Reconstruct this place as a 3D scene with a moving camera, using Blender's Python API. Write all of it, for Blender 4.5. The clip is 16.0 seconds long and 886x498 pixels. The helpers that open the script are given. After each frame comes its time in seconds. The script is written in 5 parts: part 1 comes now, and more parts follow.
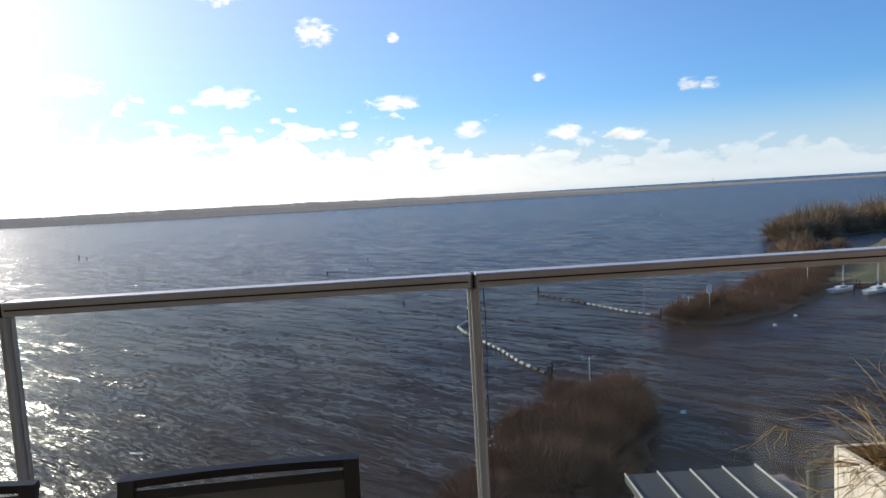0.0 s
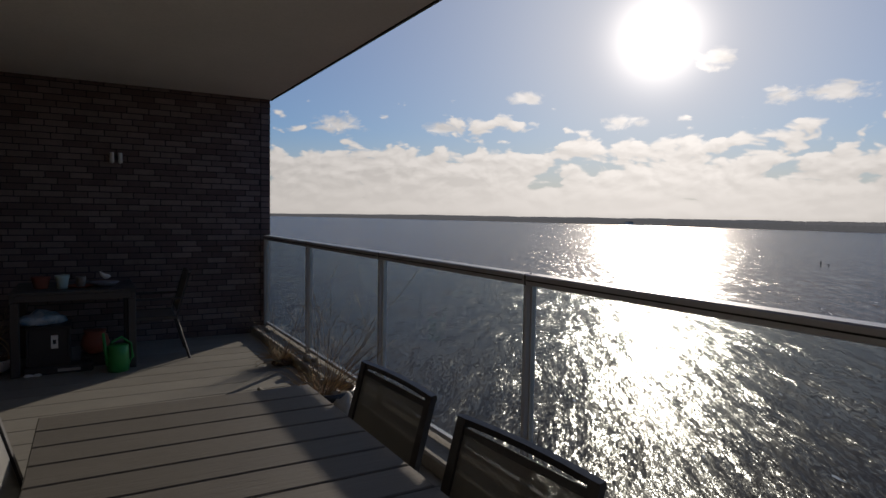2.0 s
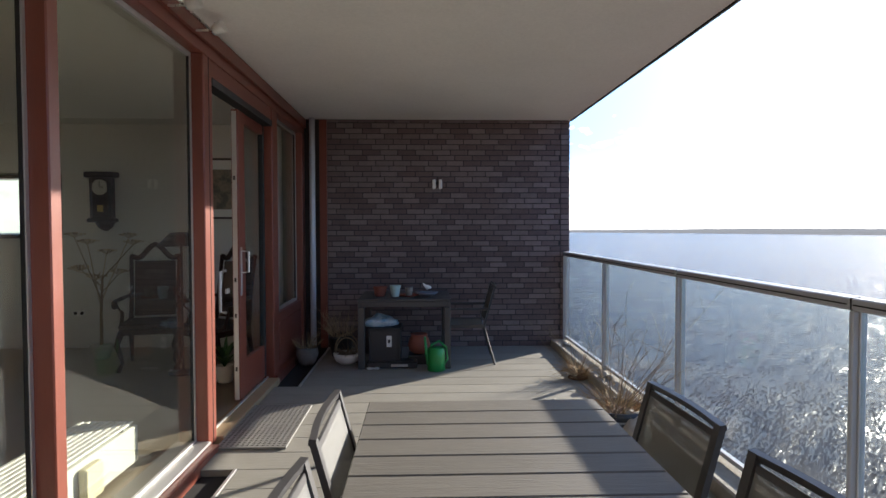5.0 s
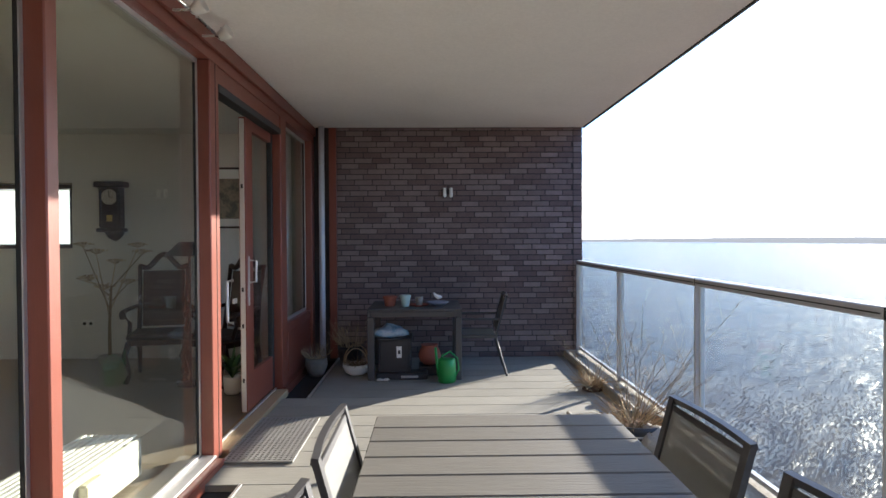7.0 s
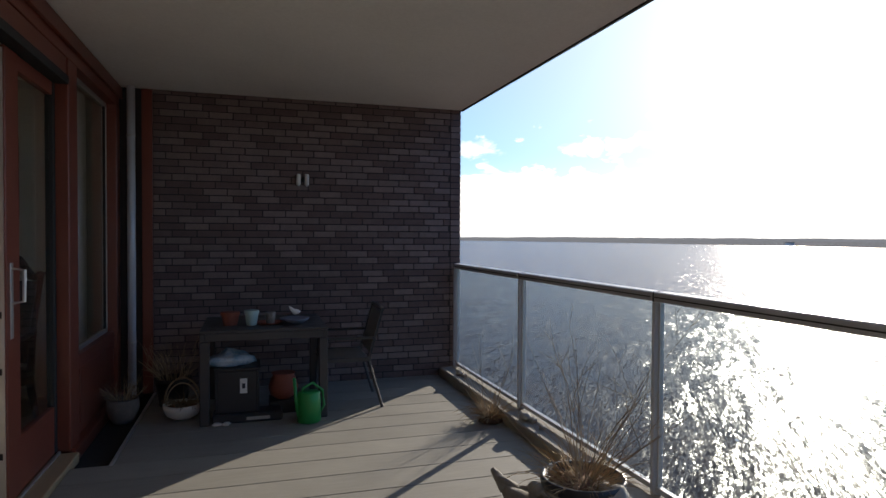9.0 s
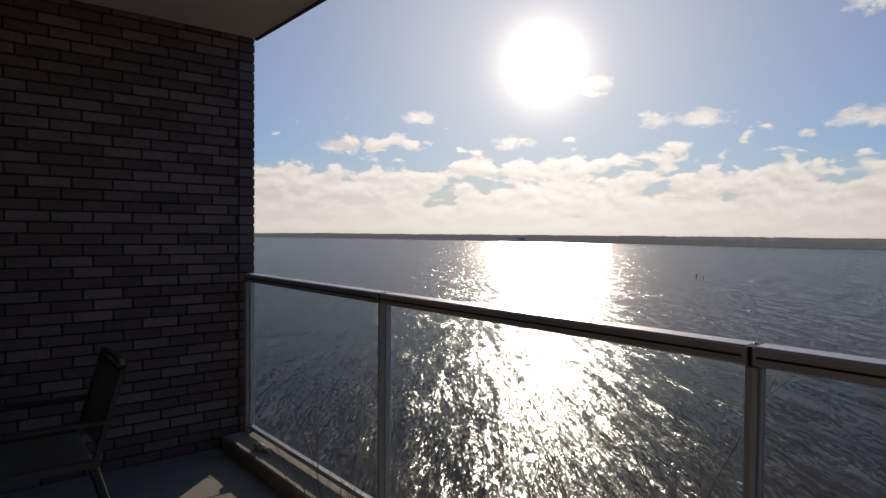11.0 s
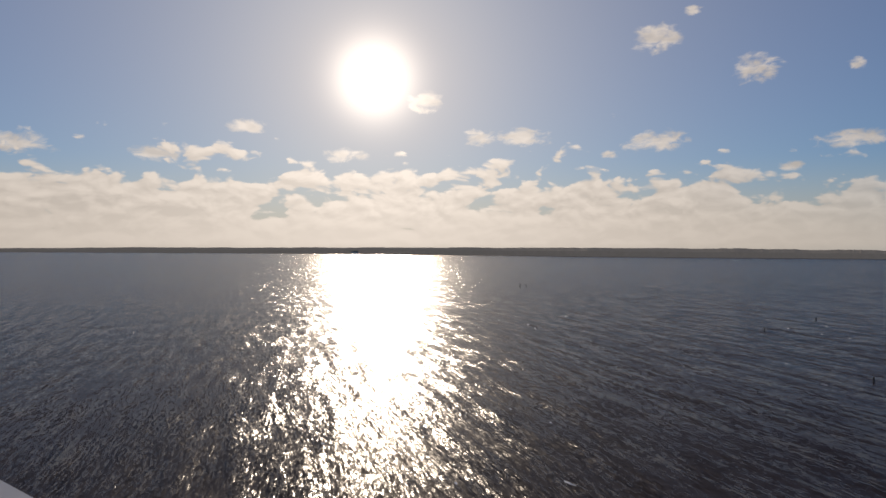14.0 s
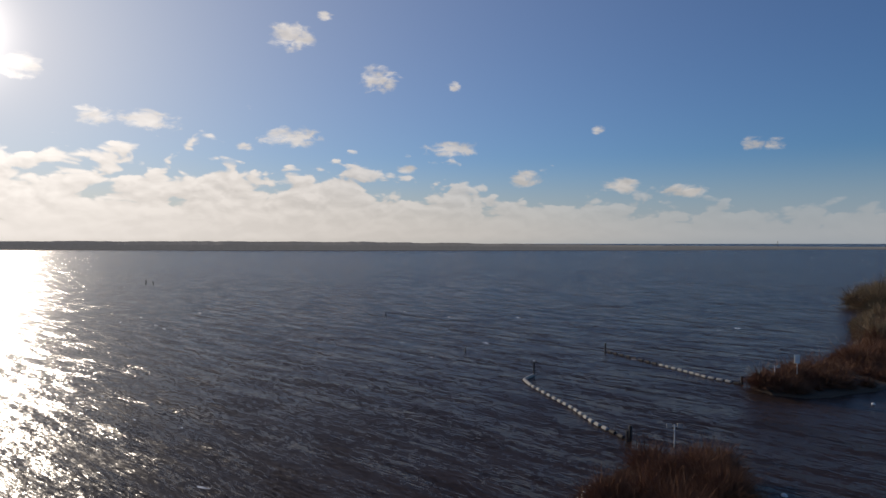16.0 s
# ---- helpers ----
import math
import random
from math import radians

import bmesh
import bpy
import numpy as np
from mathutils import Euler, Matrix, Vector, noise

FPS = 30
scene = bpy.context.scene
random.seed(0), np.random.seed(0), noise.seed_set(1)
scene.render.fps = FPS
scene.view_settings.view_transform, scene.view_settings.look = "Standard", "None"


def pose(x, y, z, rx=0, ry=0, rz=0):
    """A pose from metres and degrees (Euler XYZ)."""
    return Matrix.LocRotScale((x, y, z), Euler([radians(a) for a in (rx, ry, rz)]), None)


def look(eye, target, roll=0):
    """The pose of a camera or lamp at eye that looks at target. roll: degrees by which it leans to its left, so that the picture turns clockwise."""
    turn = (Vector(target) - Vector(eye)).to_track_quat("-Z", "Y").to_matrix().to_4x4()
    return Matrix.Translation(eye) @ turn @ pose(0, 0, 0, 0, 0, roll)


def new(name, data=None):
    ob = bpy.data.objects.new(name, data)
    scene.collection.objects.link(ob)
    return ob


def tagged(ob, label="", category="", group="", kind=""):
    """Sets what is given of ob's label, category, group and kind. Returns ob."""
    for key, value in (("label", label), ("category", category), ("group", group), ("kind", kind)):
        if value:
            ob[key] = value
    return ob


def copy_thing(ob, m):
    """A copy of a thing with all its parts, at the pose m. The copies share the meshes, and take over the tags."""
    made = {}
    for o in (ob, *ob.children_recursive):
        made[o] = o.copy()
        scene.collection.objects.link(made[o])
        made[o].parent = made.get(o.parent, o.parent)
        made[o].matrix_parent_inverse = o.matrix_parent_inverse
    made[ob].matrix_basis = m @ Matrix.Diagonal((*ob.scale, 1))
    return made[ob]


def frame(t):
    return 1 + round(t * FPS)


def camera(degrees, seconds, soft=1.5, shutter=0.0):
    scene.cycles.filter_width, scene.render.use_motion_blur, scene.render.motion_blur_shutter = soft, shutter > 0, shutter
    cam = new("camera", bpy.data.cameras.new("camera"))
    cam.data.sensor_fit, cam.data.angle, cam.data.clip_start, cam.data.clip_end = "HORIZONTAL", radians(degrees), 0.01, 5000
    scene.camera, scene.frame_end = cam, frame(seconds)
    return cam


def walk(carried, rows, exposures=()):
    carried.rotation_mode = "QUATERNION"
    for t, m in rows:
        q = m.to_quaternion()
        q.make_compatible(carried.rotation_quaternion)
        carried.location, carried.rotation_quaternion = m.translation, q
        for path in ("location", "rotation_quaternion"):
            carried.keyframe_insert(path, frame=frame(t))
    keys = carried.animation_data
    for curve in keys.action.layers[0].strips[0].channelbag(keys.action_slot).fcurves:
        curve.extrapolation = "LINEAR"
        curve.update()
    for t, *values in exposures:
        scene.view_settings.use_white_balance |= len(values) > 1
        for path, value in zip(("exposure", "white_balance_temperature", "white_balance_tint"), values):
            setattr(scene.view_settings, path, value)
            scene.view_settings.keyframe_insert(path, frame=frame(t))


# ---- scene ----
cam = camera(71.2, 16.0)
PATH = [
    (0, (6.871, 0.903, 1.513), (6.938, 2.894, 1.334), -3.3),
    (0.5, (7.206, 1.135, 1.488), (6.681, 3.057, 1.324), -2.7),
    (1, (7.385, 1.365, 1.485), (6.372, 3.084, 1.338), -1.1),
    (1.5, (7.577, 1.461, 1.499), (6.086, 2.788, 1.377), 0.2),
    (2, (7.715, 1.384, 1.486), (5.982, 2.376, 1.375), 0.9),
    (2.5, (7.842, 1.454, 1.517), (5.955, 2.106, 1.392), 0.4),
    (3, (7.848, 1.486, 1.51), (5.899, 1.921, 1.395), 0.1),
    (3.5, (7.815, 1.447, 1.47), (5.837, 1.726, 1.374), -0.1),
    (4, (7.806, 1.436, 1.493), (5.815, 1.601, 1.397), -0.1),
    (6.5, (7.789, 1.457, 1.484), (5.789, 1.49, 1.439), -0.2),
    (7, (7.698, 1.45, 1.48), (5.699, 1.486, 1.446), -0.3),
    (7.5, (7.452, 1.333, 1.484), (5.452, 1.375, 1.452), -0.1),
    (8, (7.16, 1.269, 1.477), (5.165, 1.409, 1.441), -0.1),
    (8.5, (6.788, 1.239, 1.51), (4.818, 1.583, 1.465), 0.0),
    (9, (6.377, 1.155, 1.496), (4.467, 1.748, 1.454), 0.3),
    (9.5, (5.915, 1.179, 1.468), (4.098, 2.013, 1.423), 0.5),
    (10, (5.426, 1.21, 1.473), (3.701, 2.221, 1.425), 0.4),
    (12.3, (3.006, 2.28, 1.509), (1.678, 3.775, 1.473), 1.0),
    (12.5, (2.904, 2.362, 1.52), (1.607, 3.884, 1.488), 1.0),
    (13, (2.760, 2.525, 1.642), (1.519, 4.093, 1.621), 0.1),
    (13.5, (2.820, 2.785, 1.655), (1.614, 4.380, 1.646), 0.2),
    (14, (2.850, 2.830, 1.655), (1.694, 4.462, 1.648), -0.0),
    (14.5, (2.890, 2.850, 1.650), (1.836, 4.549, 1.641), -0.0),
    (15, (2.930, 2.865, 1.645), (2.183, 4.720, 1.629), 0.1),
    (15.5, (2.970, 2.875, 1.640), (2.593, 4.839, 1.613), -0.1),
    (16, (3.000, 2.880, 1.632), (2.910, 4.878, 1.604), 0.0),
]
EXPOSURES = [(0, 0.7, 6600, 10), (0.5, 0.3, 6600, 12), (1.0, -0.25, 6800, 13), (2.0, -0.55, 6800, 14), (2.5, -0.55, 6800, 14), (3.0, -0.4, 6800, 14), (3.5, -0.1, 6700, 13),
             (4.0, 0.6, 6600, 12), (6.5, 2.1, 6300, 10), (7.5, 2.15, 6300, 10), (8.5, 1.85, 6400, 11), (9.0, 0.75, 6600, 12), (9.5, 0.05, 6700, 13), (10.0, -0.15, 6700, 13),
             (12.5, -0.6, 7500, 16), (14.5, -0.6, 7500, 16), (15.2, -0.5, 7200, 15), (16.0, -0.4, 6900, 14)]
walk(cam, [(t, look(eye, target, roll)) for t, eye, target, roll in PATH], EXPOSURES)

# ---- light ----
SUN_AZ, SUN_EL = 41.6, 15.1      # degrees left of +y, degrees above the horizon
TO_SUN = Vector((-math.sin(radians(SUN_AZ)) * math.cos(radians(SUN_EL)), math.cos(radians(SUN_AZ)) * math.cos(radians(SUN_EL)), math.sin(radians(SUN_EL))))


class Tree:
    """Short notation for a node tree."""

    def __init__(self, tree):
        self.tree = tree
        tree.nodes.clear()

    def add(self, kind, **values):
        n = self.tree.nodes.new(kind)
        for key, value in values.items():
            if key in n.inputs:
                n.inputs[key].default_value = value
            else:
                setattr(n, key, value)
        return n

    def put(self, socket, value):
        if isinstance(value, bpy.types.NodeSocket):
            self.tree.links.new(value, socket)
        else:
            socket.default_value = value

    def math(self, op, a, b=0.0, c=0.0, clamp=False):
        n = self.add("ShaderNodeMath", operation=op, use_clamp=clamp)
        for i, v in enumerate((a, b, c)):
            self.put(n.inputs[i], v)
        return n.outputs[0]

    def vec(self, op, a, b=(0, 0, 0)):
        n = self.add("ShaderNodeVectorMath", operation=op)
        self.put(n.inputs[0], a)
        self.put(n.inputs[1], b)
        return n.outputs["Value"] if op in ("DOT_PRODUCT", "LENGTH", "DISTANCE") else n.outputs[0]

    def xyz(self, x, y, z=0.0):
        n = self.add("ShaderNodeCombineXYZ")
        for i, v in enumerate((x, y, z)):
            self.put(n.inputs[i], v)
        return n.outputs[0]

    def noise(self, vector, scale, detail=4.0, rough=0.55, distortion=0.0):
        n = self.add("ShaderNodeTexNoise", Scale=scale, Detail=detail, Roughness=rough, Distortion=distortion)
        self.put(n.inputs["Vector"], vector)
        return n.outputs[0]

    def range(self, value, a, b, c=0.0, d=1.0, smooth=True):
        n = self.add("ShaderNodeMapRange", interpolation_type="SMOOTHSTEP" if smooth else "LINEAR", clamp=True)
        for key, v in (("Value", value), ("From Min", a), ("From Max", b), ("To Min", c), ("To Max", d)):
            self.put(n.inputs[key], v)
        return n.outputs[0]

    def mix(self, factor, a, b, blend="MIX"):
        n = self.add("ShaderNodeMix", data_type="RGBA", blend_type=blend)
        self.put(n.inputs[0], factor)
        for i, v in ((6, a), (7, b)):
            self.put(n.inputs[i], v if isinstance(v, bpy.types.NodeSocket) else (*v, 1.0))
        return n.outputs[2]


# small fair-weather clouds: degrees left of +y, elevation, half width, half height
PUFFS = [(16.3, 17.8, 2.5, 1.4), (13.3, 19.5, 0.9, 0.5), (8.6, 14.4, 2.2, 1.3), (1.6, 13.9, 0.8, 0.5), (52.9, 10.5, 2.0, 0.8), (37.0, 13.1, 2.0, 1.2), (31.9, 10.0, 1.7, 0.9),
         (27.9, 9.9, 2.8, 1.0), (16.2, 9.1, 3.0, 1.1), (20.2, 8.2, 1.0, 0.4), (44.3, 8.3, 2.4, 0.8), (1.8, 8.4, 3.0, 0.9), (6.0, 6.6, 1.1, 0.5), (-5.0, 5.6, 1.6, 1.0),
         (-11.5, 9.8, 0.7, 0.5), (-24.7, 7.9, 1.9, 0.7), (-13.5, 4.8, 2.2, 0.8), (-18.6, 4.3, 2.4, 0.7), (60.0, 7.8, 2.5, 0.8), (70.0, 8.0, 3.0, 1.0)]


def make_world():
    world = bpy.data.worlds.new("sky")
    scene.world = world
    world.use_nodes = True
    t = Tree(world.node_tree)
    sky = t.add("ShaderNodeTexSky", sky_type="NISHITA", sun_disc=False, sun_elevation=radians(SUN_EL + 6), sun_rotation=radians(-SUN_AZ),
                dust_density=0.3, air_density=1.0, ozone_density=2.0)
    way = t.vec("NORMALIZE", t.add("ShaderNodeTexCoord").outputs["Generated"])
    sep = t.add("ShaderNodeSeparateXYZ")
    t.put(sep.inputs[0], way)
    x, y, z = sep.outputs
    el = t.math("MULTIPLY", t.math("ARCSINE", z), 180 / math.pi)
    az = t.math("MULTIPLY", t.math("ARCTAN2", t.math("MULTIPLY", x, -1.0), y), 180 / math.pi)
    flat = t.xyz(az, t.math("MULTIPLY", el, 1.9), 0.0)
    warp = t.add("ShaderNodeTexNoise", Scale=0.22, Detail=3.0)
    t.put(warp.inputs["Vector"], flat)
    bent = t.vec("ADD", flat, t.vec("MULTIPLY", t.vec("SUBTRACT", warp.outputs["Color"], (0.5, 0.5, 0.5)), (3.5, 2.2, 0.0)))

    def billow(vector):
        big = t.noise(t.vec("MULTIPLY", vector, (0.75, 1.0, 1.0)), 0.20, 2.0, 0.5)
        lumps = t.add("ShaderNodeTexVoronoi", feature="SMOOTH_F1", Scale=0.42, Smoothness=0.45, Detail=2.5, Roughness=0.55)
        t.put(lumps.inputs["Vector"], vector)
        return t.math("ADD", big, t.math("MULTIPLY", t.math("SUBTRACT", 0.55, lumps.outputs["Distance"]), 0.42))

    body = billow(bent)
    upper = billow(t.vec("ADD", bent, (-0.25, 0.9, 0.0)))
    # a bank of cloud low over the far shore, denser towards the sun's side, breaking up above
    side = t.range(az, -30.0, 22.0)
    top = t.math("ADD", t.math("MULTIPLY", side, 5.6), 3.0)
    fade = t.math("SUBTRACT", 1.0, t.math("DIVIDE", el, top))
    bank = t.range(t.math("ADD", t.math("MULTIPLY", fade, 1.25), t.math("MULTIPLY", t.math("SUBTRACT", body, 0.47), 1.9)), -0.04, 0.20)
    bank = t.math("MULTIPLY", bank, t.math("ADD", 0.30, t.math("MULTIPLY", side, 0.70)))
    # single puffs
    puffs = -3.0
    for a, e, w, h in PUFFS:
        dx = t.math("DIVIDE", t.math("SUBTRACT", az, a), w)
        dy = t.math("DIVIDE", t.math("SUBTRACT", el, e), h)
        r2 = t.math("ADD", t.math("MULTIPLY", dx, dx), t.math("MULTIPLY", dy, dy))
        puffs = t.math("MAXIMUM", puffs, t.math("SUBTRACT", 1.0, r2))
    fine = t.noise(bent, 0.62, 7.0, 0.58, 0.2)
    puff = t.range(t.math("ADD", puffs, t.math("MULTIPLY", t.math("SUBTRACT", fine, 0.5), 3.0)), 0.15, 1.1)
    cloud = t.math("MULTIPLY", t.math("MAXIMUM", bank, t.math("MULTIPLY", puff, 0.9)), t.range(el, -1.0, 0.5))
    # light near the sun
    near = t.vec("DOT_PRODUCT", way, tuple(TO_SUN))
    angle = t.math("MULTIPLY", t.math("ARCCOSINE", t.math("MINIMUM", near, 0.99999)), 180 / math.pi)
    disc = t.math("EXPONENT", t.math("MULTIPLY", t.math("POWER", t.math("DIVIDE", angle, 3.0), 2.0), -1.0))
    halo = t.math("EXPONENT", t.math("DIVIDE", angle, -8.0))
    wide = t.math("EXPONENT", t.math("DIVIDE", angle, -24.0))
    glow = t.math("ADD", t.math("ADD", t.math("MULTIPLY", disc, GLOW[0]), t.math("MULTIPLY", halo, GLOW[1])), t.math("MULTIPLY", wide, GLOW[2]))
    air = t.mix(1.0, sky.outputs[0], SKY, "MULTIPLY")
    air = t.mix(t.math("MULTIPLY", t.math("EXPONENT", t.math("DIVIDE", angle, -27.0)), 0.95), air, (0.37, 0.365, 0.40))   # paler air round the sun
    low = t.range(t.math("ABSOLUTE", el), 0.0, 8.0, 0.85, 0.0)
    haze = t.mix(side, HAZE[1], HAZE[0])
    air = t.mix(low, air, haze)
    relief = t.range(t.math("SUBTRACT", body, upper), -0.18, 0.18, 0.84, 1.14, smooth=False)
    relief = t.mix(t.range(el, 0.5, 4.5, 0.75, 0.0), t.xyz(relief, relief, relief), (0.98, 0.98, 0.98))
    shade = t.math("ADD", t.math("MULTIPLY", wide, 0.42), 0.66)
    lit = t.mix(1.0, t.mix(1.0, CLOUD, t.xyz(shade, shade, shade), "MULTIPLY"), relief, "MULTIPLY")
    colour = t.mix(t.math("MULTIPLY", cloud, 0.94), air, lit)
    glowing = t.mix(1.0, (1.0, 0.965, 0.91), t.xyz(glow, glow, glow), "MULTIPLY")
    total = t.mix(1.0, colour, glowing, "ADD")
    bg = t.add("ShaderNodeBackground", Strength=1.0)
    out = t.add("ShaderNodeOutputWorld")
    t.put(bg.inputs[0], total)
    t.put(out.inputs[0], bg.outputs[0])


SKY, HAZE, CLOUD, GLOW = (0.028, 0.062, 0.101), ((0.58, 0.55, 0.50), (0.38, 0.45, 0.53)), (1.0, 0.98, 0.945), (1.6, 0.58, 0.27)
make_world()
sun = new("sun", bpy.data.lights.new("sun", "SUN"))
sun.data.energy, sun.data.angle, sun.data.color = 4.0, radians(0.5), (1.0, 0.91, 0.78)
sun.matrix_world = look(TO_SUN * 50, (0, 0, 0))


# ---- materials ----
def mat(name, base, rough=0.6, metal=0.0, stain=(0.0, 1.0), grain=(0.0, 30.0), stretch=(1, 1, 1), bump=0.0, bump_scale=60.0, random_amount=0.0,
        second=None, rough_var=0.1, island=0.0, spec=0.5):
    """Base colour varied by broad stains (amount, scale), fine grain (amount, scale), and from piece to piece."""
    m = bpy.data.materials.new(name)
    m.use_nodes = True
    t = Tree(m.node_tree)
    out = t.add("ShaderNodeOutputMaterial")
    b = t.add("ShaderNodeBsdfPrincipled", Roughness=rough, Metallic=metal)
    b.inputs["Specular IOR Level"].default_value = spec
    t.put(out.inputs[0], b.outputs[0])
    where = t.add("ShaderNodeTexCoord").outputs["Object"]
    rnd = t.add("ShaderNodeObjectInfo").outputs["Random"]
    where = t.vec("ADD", where, t.xyz(t.math("MULTIPLY", rnd, 37.0), t.math("MULTIPLY", rnd, 11.0), t.math("MULTIPLY", rnd, 23.0)))
    broad = t.noise(where, stain[1], 5.0, 0.6)
    fine = t.noise(t.vec("MULTIPLY", where, stretch), grain[1], 5.0, 0.6)
    value = t.math("ADD", 1.0, t.math("MULTIPLY", t.math("SUBTRACT", broad, 0.5), 2.0 * stain[0]))
    value = t.math("MULTIPLY", value, t.math("ADD", 1.0, t.math("MULTIPLY", t.math("SUBTRACT", fine, 0.5), 2.0 * grain[0])))
    if random_amount:
        value = t.math("MULTIPLY", value, t.math("ADD", 1.0 - random_amount, t.math("MULTIPLY", rnd, 2.0 * random_amount)))
    if island:
        isl = t.add("ShaderNodeNewGeometry").outputs["Random Per Island"]
        value = t.math("MULTIPLY", value, t.math("ADD", 1.0 - island, t.math("MULTIPLY", isl, 2.0 * island)))
    colour = base
    if second:
        pick = rnd if not island else isl
        colour = t.mix(t.range(pick, 0.35, 0.75), base, second)
        if random_amount == 0 and not island:
            colour = t.mix(t.range(broad, 0.4, 0.62), base, second)
    colour = t.mix(1.0, colour, t.xyz(value, value, value), "MULTIPLY")
    t.put(b.inputs["Base Color"], colour)
    if rough_var:
        t.put(b.inputs["Roughness"], t.math("ADD", rough - rough_var, t.math("MULTIPLY", t.math("ADD", broad, fine), rough_var), clamp=True))
    if bump:
        bn = t.add("ShaderNodeBump", Strength=bump, Distance=0.01)
        t.put(bn.inputs["Height"], t.noise(t.vec("MULTIPLY", where, stretch), bump_scale, 4.0, 0.6))
        t.put(b.inputs["Normal"], bn.outputs[0])
    return m


def glass_mat(name, tint, film=0.0, gloss=1.0):
    """A thin sheet: clear, mirroring by Fresnel, with a little dust."""
    m = bpy.data.materials.new(name)
    m.use_nodes = True
    t = Tree(m.node_tree)
    out = t.add("ShaderNodeOutputMaterial")
    clear = t.add("ShaderNodeBsdfTransparent")
    clear.inputs[0].default_value = (*tint, 1)
    dust = t.add("ShaderNodeBsdfDiffuse")
    dust.inputs[0].default_value = (0.75, 0.75, 0.72, 1)
    shine = t.add("ShaderNodeBsdfGlossy", Roughness=0.0)
    where = t.add("ShaderNodeTexCoord").outputs["Object"]
    base = t.add("ShaderNodeMixShader")
    t.put(base.inputs[0], t.range(t.noise(where, 2.2, 6.0, 0.6), 0.3, 0.75, film * 0.5, film * 1.5))
    t.put(base.inputs[1], clear.outputs[0])
    t.put(base.inputs[2], dust.outputs[0])
    top = t.add("ShaderNodeMixShader")
    facing = t.add("ShaderNodeLayerWeight", Blend=0.5).outputs["Facing"]
    t.put(top.inputs[0], t.math("MULTIPLY", t.math("ADD", 0.04, t.math("MULTIPLY", t.math("POWER", facing, 5.0), 0.9)), gloss, clamp=True))
    t.put(top.inputs[1], base.outputs[0])
    t.put(top.inputs[2], shine.outputs[0])
    t.put(out.inputs[0], top.outputs[0])
    return m


def water_mat():
    m = bpy.data.materials.new("lake_water")
    m.use_nodes = True
    t = Tree(m.node_tree)
    out = t.add("ShaderNodeOutputMaterial")
    b = t.add("ShaderNodeBsdfPrincipled", Roughness=0.07, IOR=1.33)
    b.inputs["Specular IOR Level"].default_value = 0.16
    t.put(out.inputs[0], b.outputs[0])
    p = t.add("ShaderNodeTexCoord").outputs["Object"]
    turn = t.add("ShaderNodeMapping")
    turn.inputs["Rotation"].default_value = (0, 0, radians(38))
    t.put(turn.inputs["Vector"], p)
    q = turn.outputs[0]
    bend = t.vec("ADD", q, t.vec("MULTIPLY", t.xyz(*[t.noise(q, 0.02, 2.0)] * 3), (5, 5, 0)))

    def slope(vector, detail, rough, sx, sy):
        n = t.add("ShaderNodeTexNoise", Scale=1.0, Detail=detail, Roughness=rough)
        t.put(n.inputs["Vector"], vector)
        return t.vec("MULTIPLY", t.vec("SUBTRACT", n.outputs["Color"], (0.5, 0.5, 0.5)), (sx, sy, 0.0))

    gust = t.range(t.noise(t.vec("MULTIPLY", q, (0.006, 0.018, 1)), 1.0, 4.0, 0.6), 0.3, 0.7, 0.7, 1.2)
    streak = t.range(t.noise(t.vec("MULTIPLY", bend, (0.05, 0.16, 1)), 1.0, 4.0, 0.62), 0.30, 0.72, 0.55, 1.6)
    gust = t.math("MULTIPLY", gust, streak)
    tilt = slope(t.vec("MULTIPLY", bend, (0.09, 0.62, 1)), 2.0, 0.5, WAVE[0] * 0.3, WAVE[0])
    tilt = t.vec("ADD", tilt, slope(t.vec("MULTIPLY", bend, (0.60, 2.8, 1)), 3.0, 0.6, WAVE[1] * 0.6, WAVE[1]))
    tilt = t.vec("ADD", tilt, slope(t.vec("MULTIPLY", q, (3.0, 7.0, 1)), 3.0, 0.6, WAVE[2] * 0.8, WAVE[2]))
    tilt = t.vec("MULTIPLY", tilt, t.xyz(gust, gust, 0.0))
    # slopes back from the waves' own axes, with the steep fronts that face the lee shore
    back = t.add("ShaderNodeVectorRotate", rotation_type="Z_AXIS", Angle=radians(-38))
    t.put(back.inputs["Vector"], tilt)
    tilt = t.vec("ADD", back.outputs[0], LEE)
    t.put(b.inputs["Normal"], t.vec("NORMALIZE", t.vec("ADD", tilt, (0.0, 0.0, 1.0))))
    deep = t.mix(t.range(t.noise(q, 0.004, 4.0), 0.35, 0.65), (0.044, 0.028, 0.022), (0.056, 0.037, 0.028))
    crest = t.noise(t.vec("MULTIPLY", bend, (0.22, 0.5, 1)), 1.0, 2.0)
    patch = t.noise(t.vec("MULTIPLY", q, (0.012, 0.02, 1)), 1.0, 2.0)
    foam = t.math("MULTIPLY", t.range(crest, 0.735, 0.75), t.range(patch, 0.52, 0.6))
    t.put(b.inputs["Base Color"], t.mix(foam, deep, (0.75, 0.77, 0.78)))
    t.put(b.inputs["Roughness"], t.range(foam, 0.0, 1.0, 0.25, 0.7))
    return m


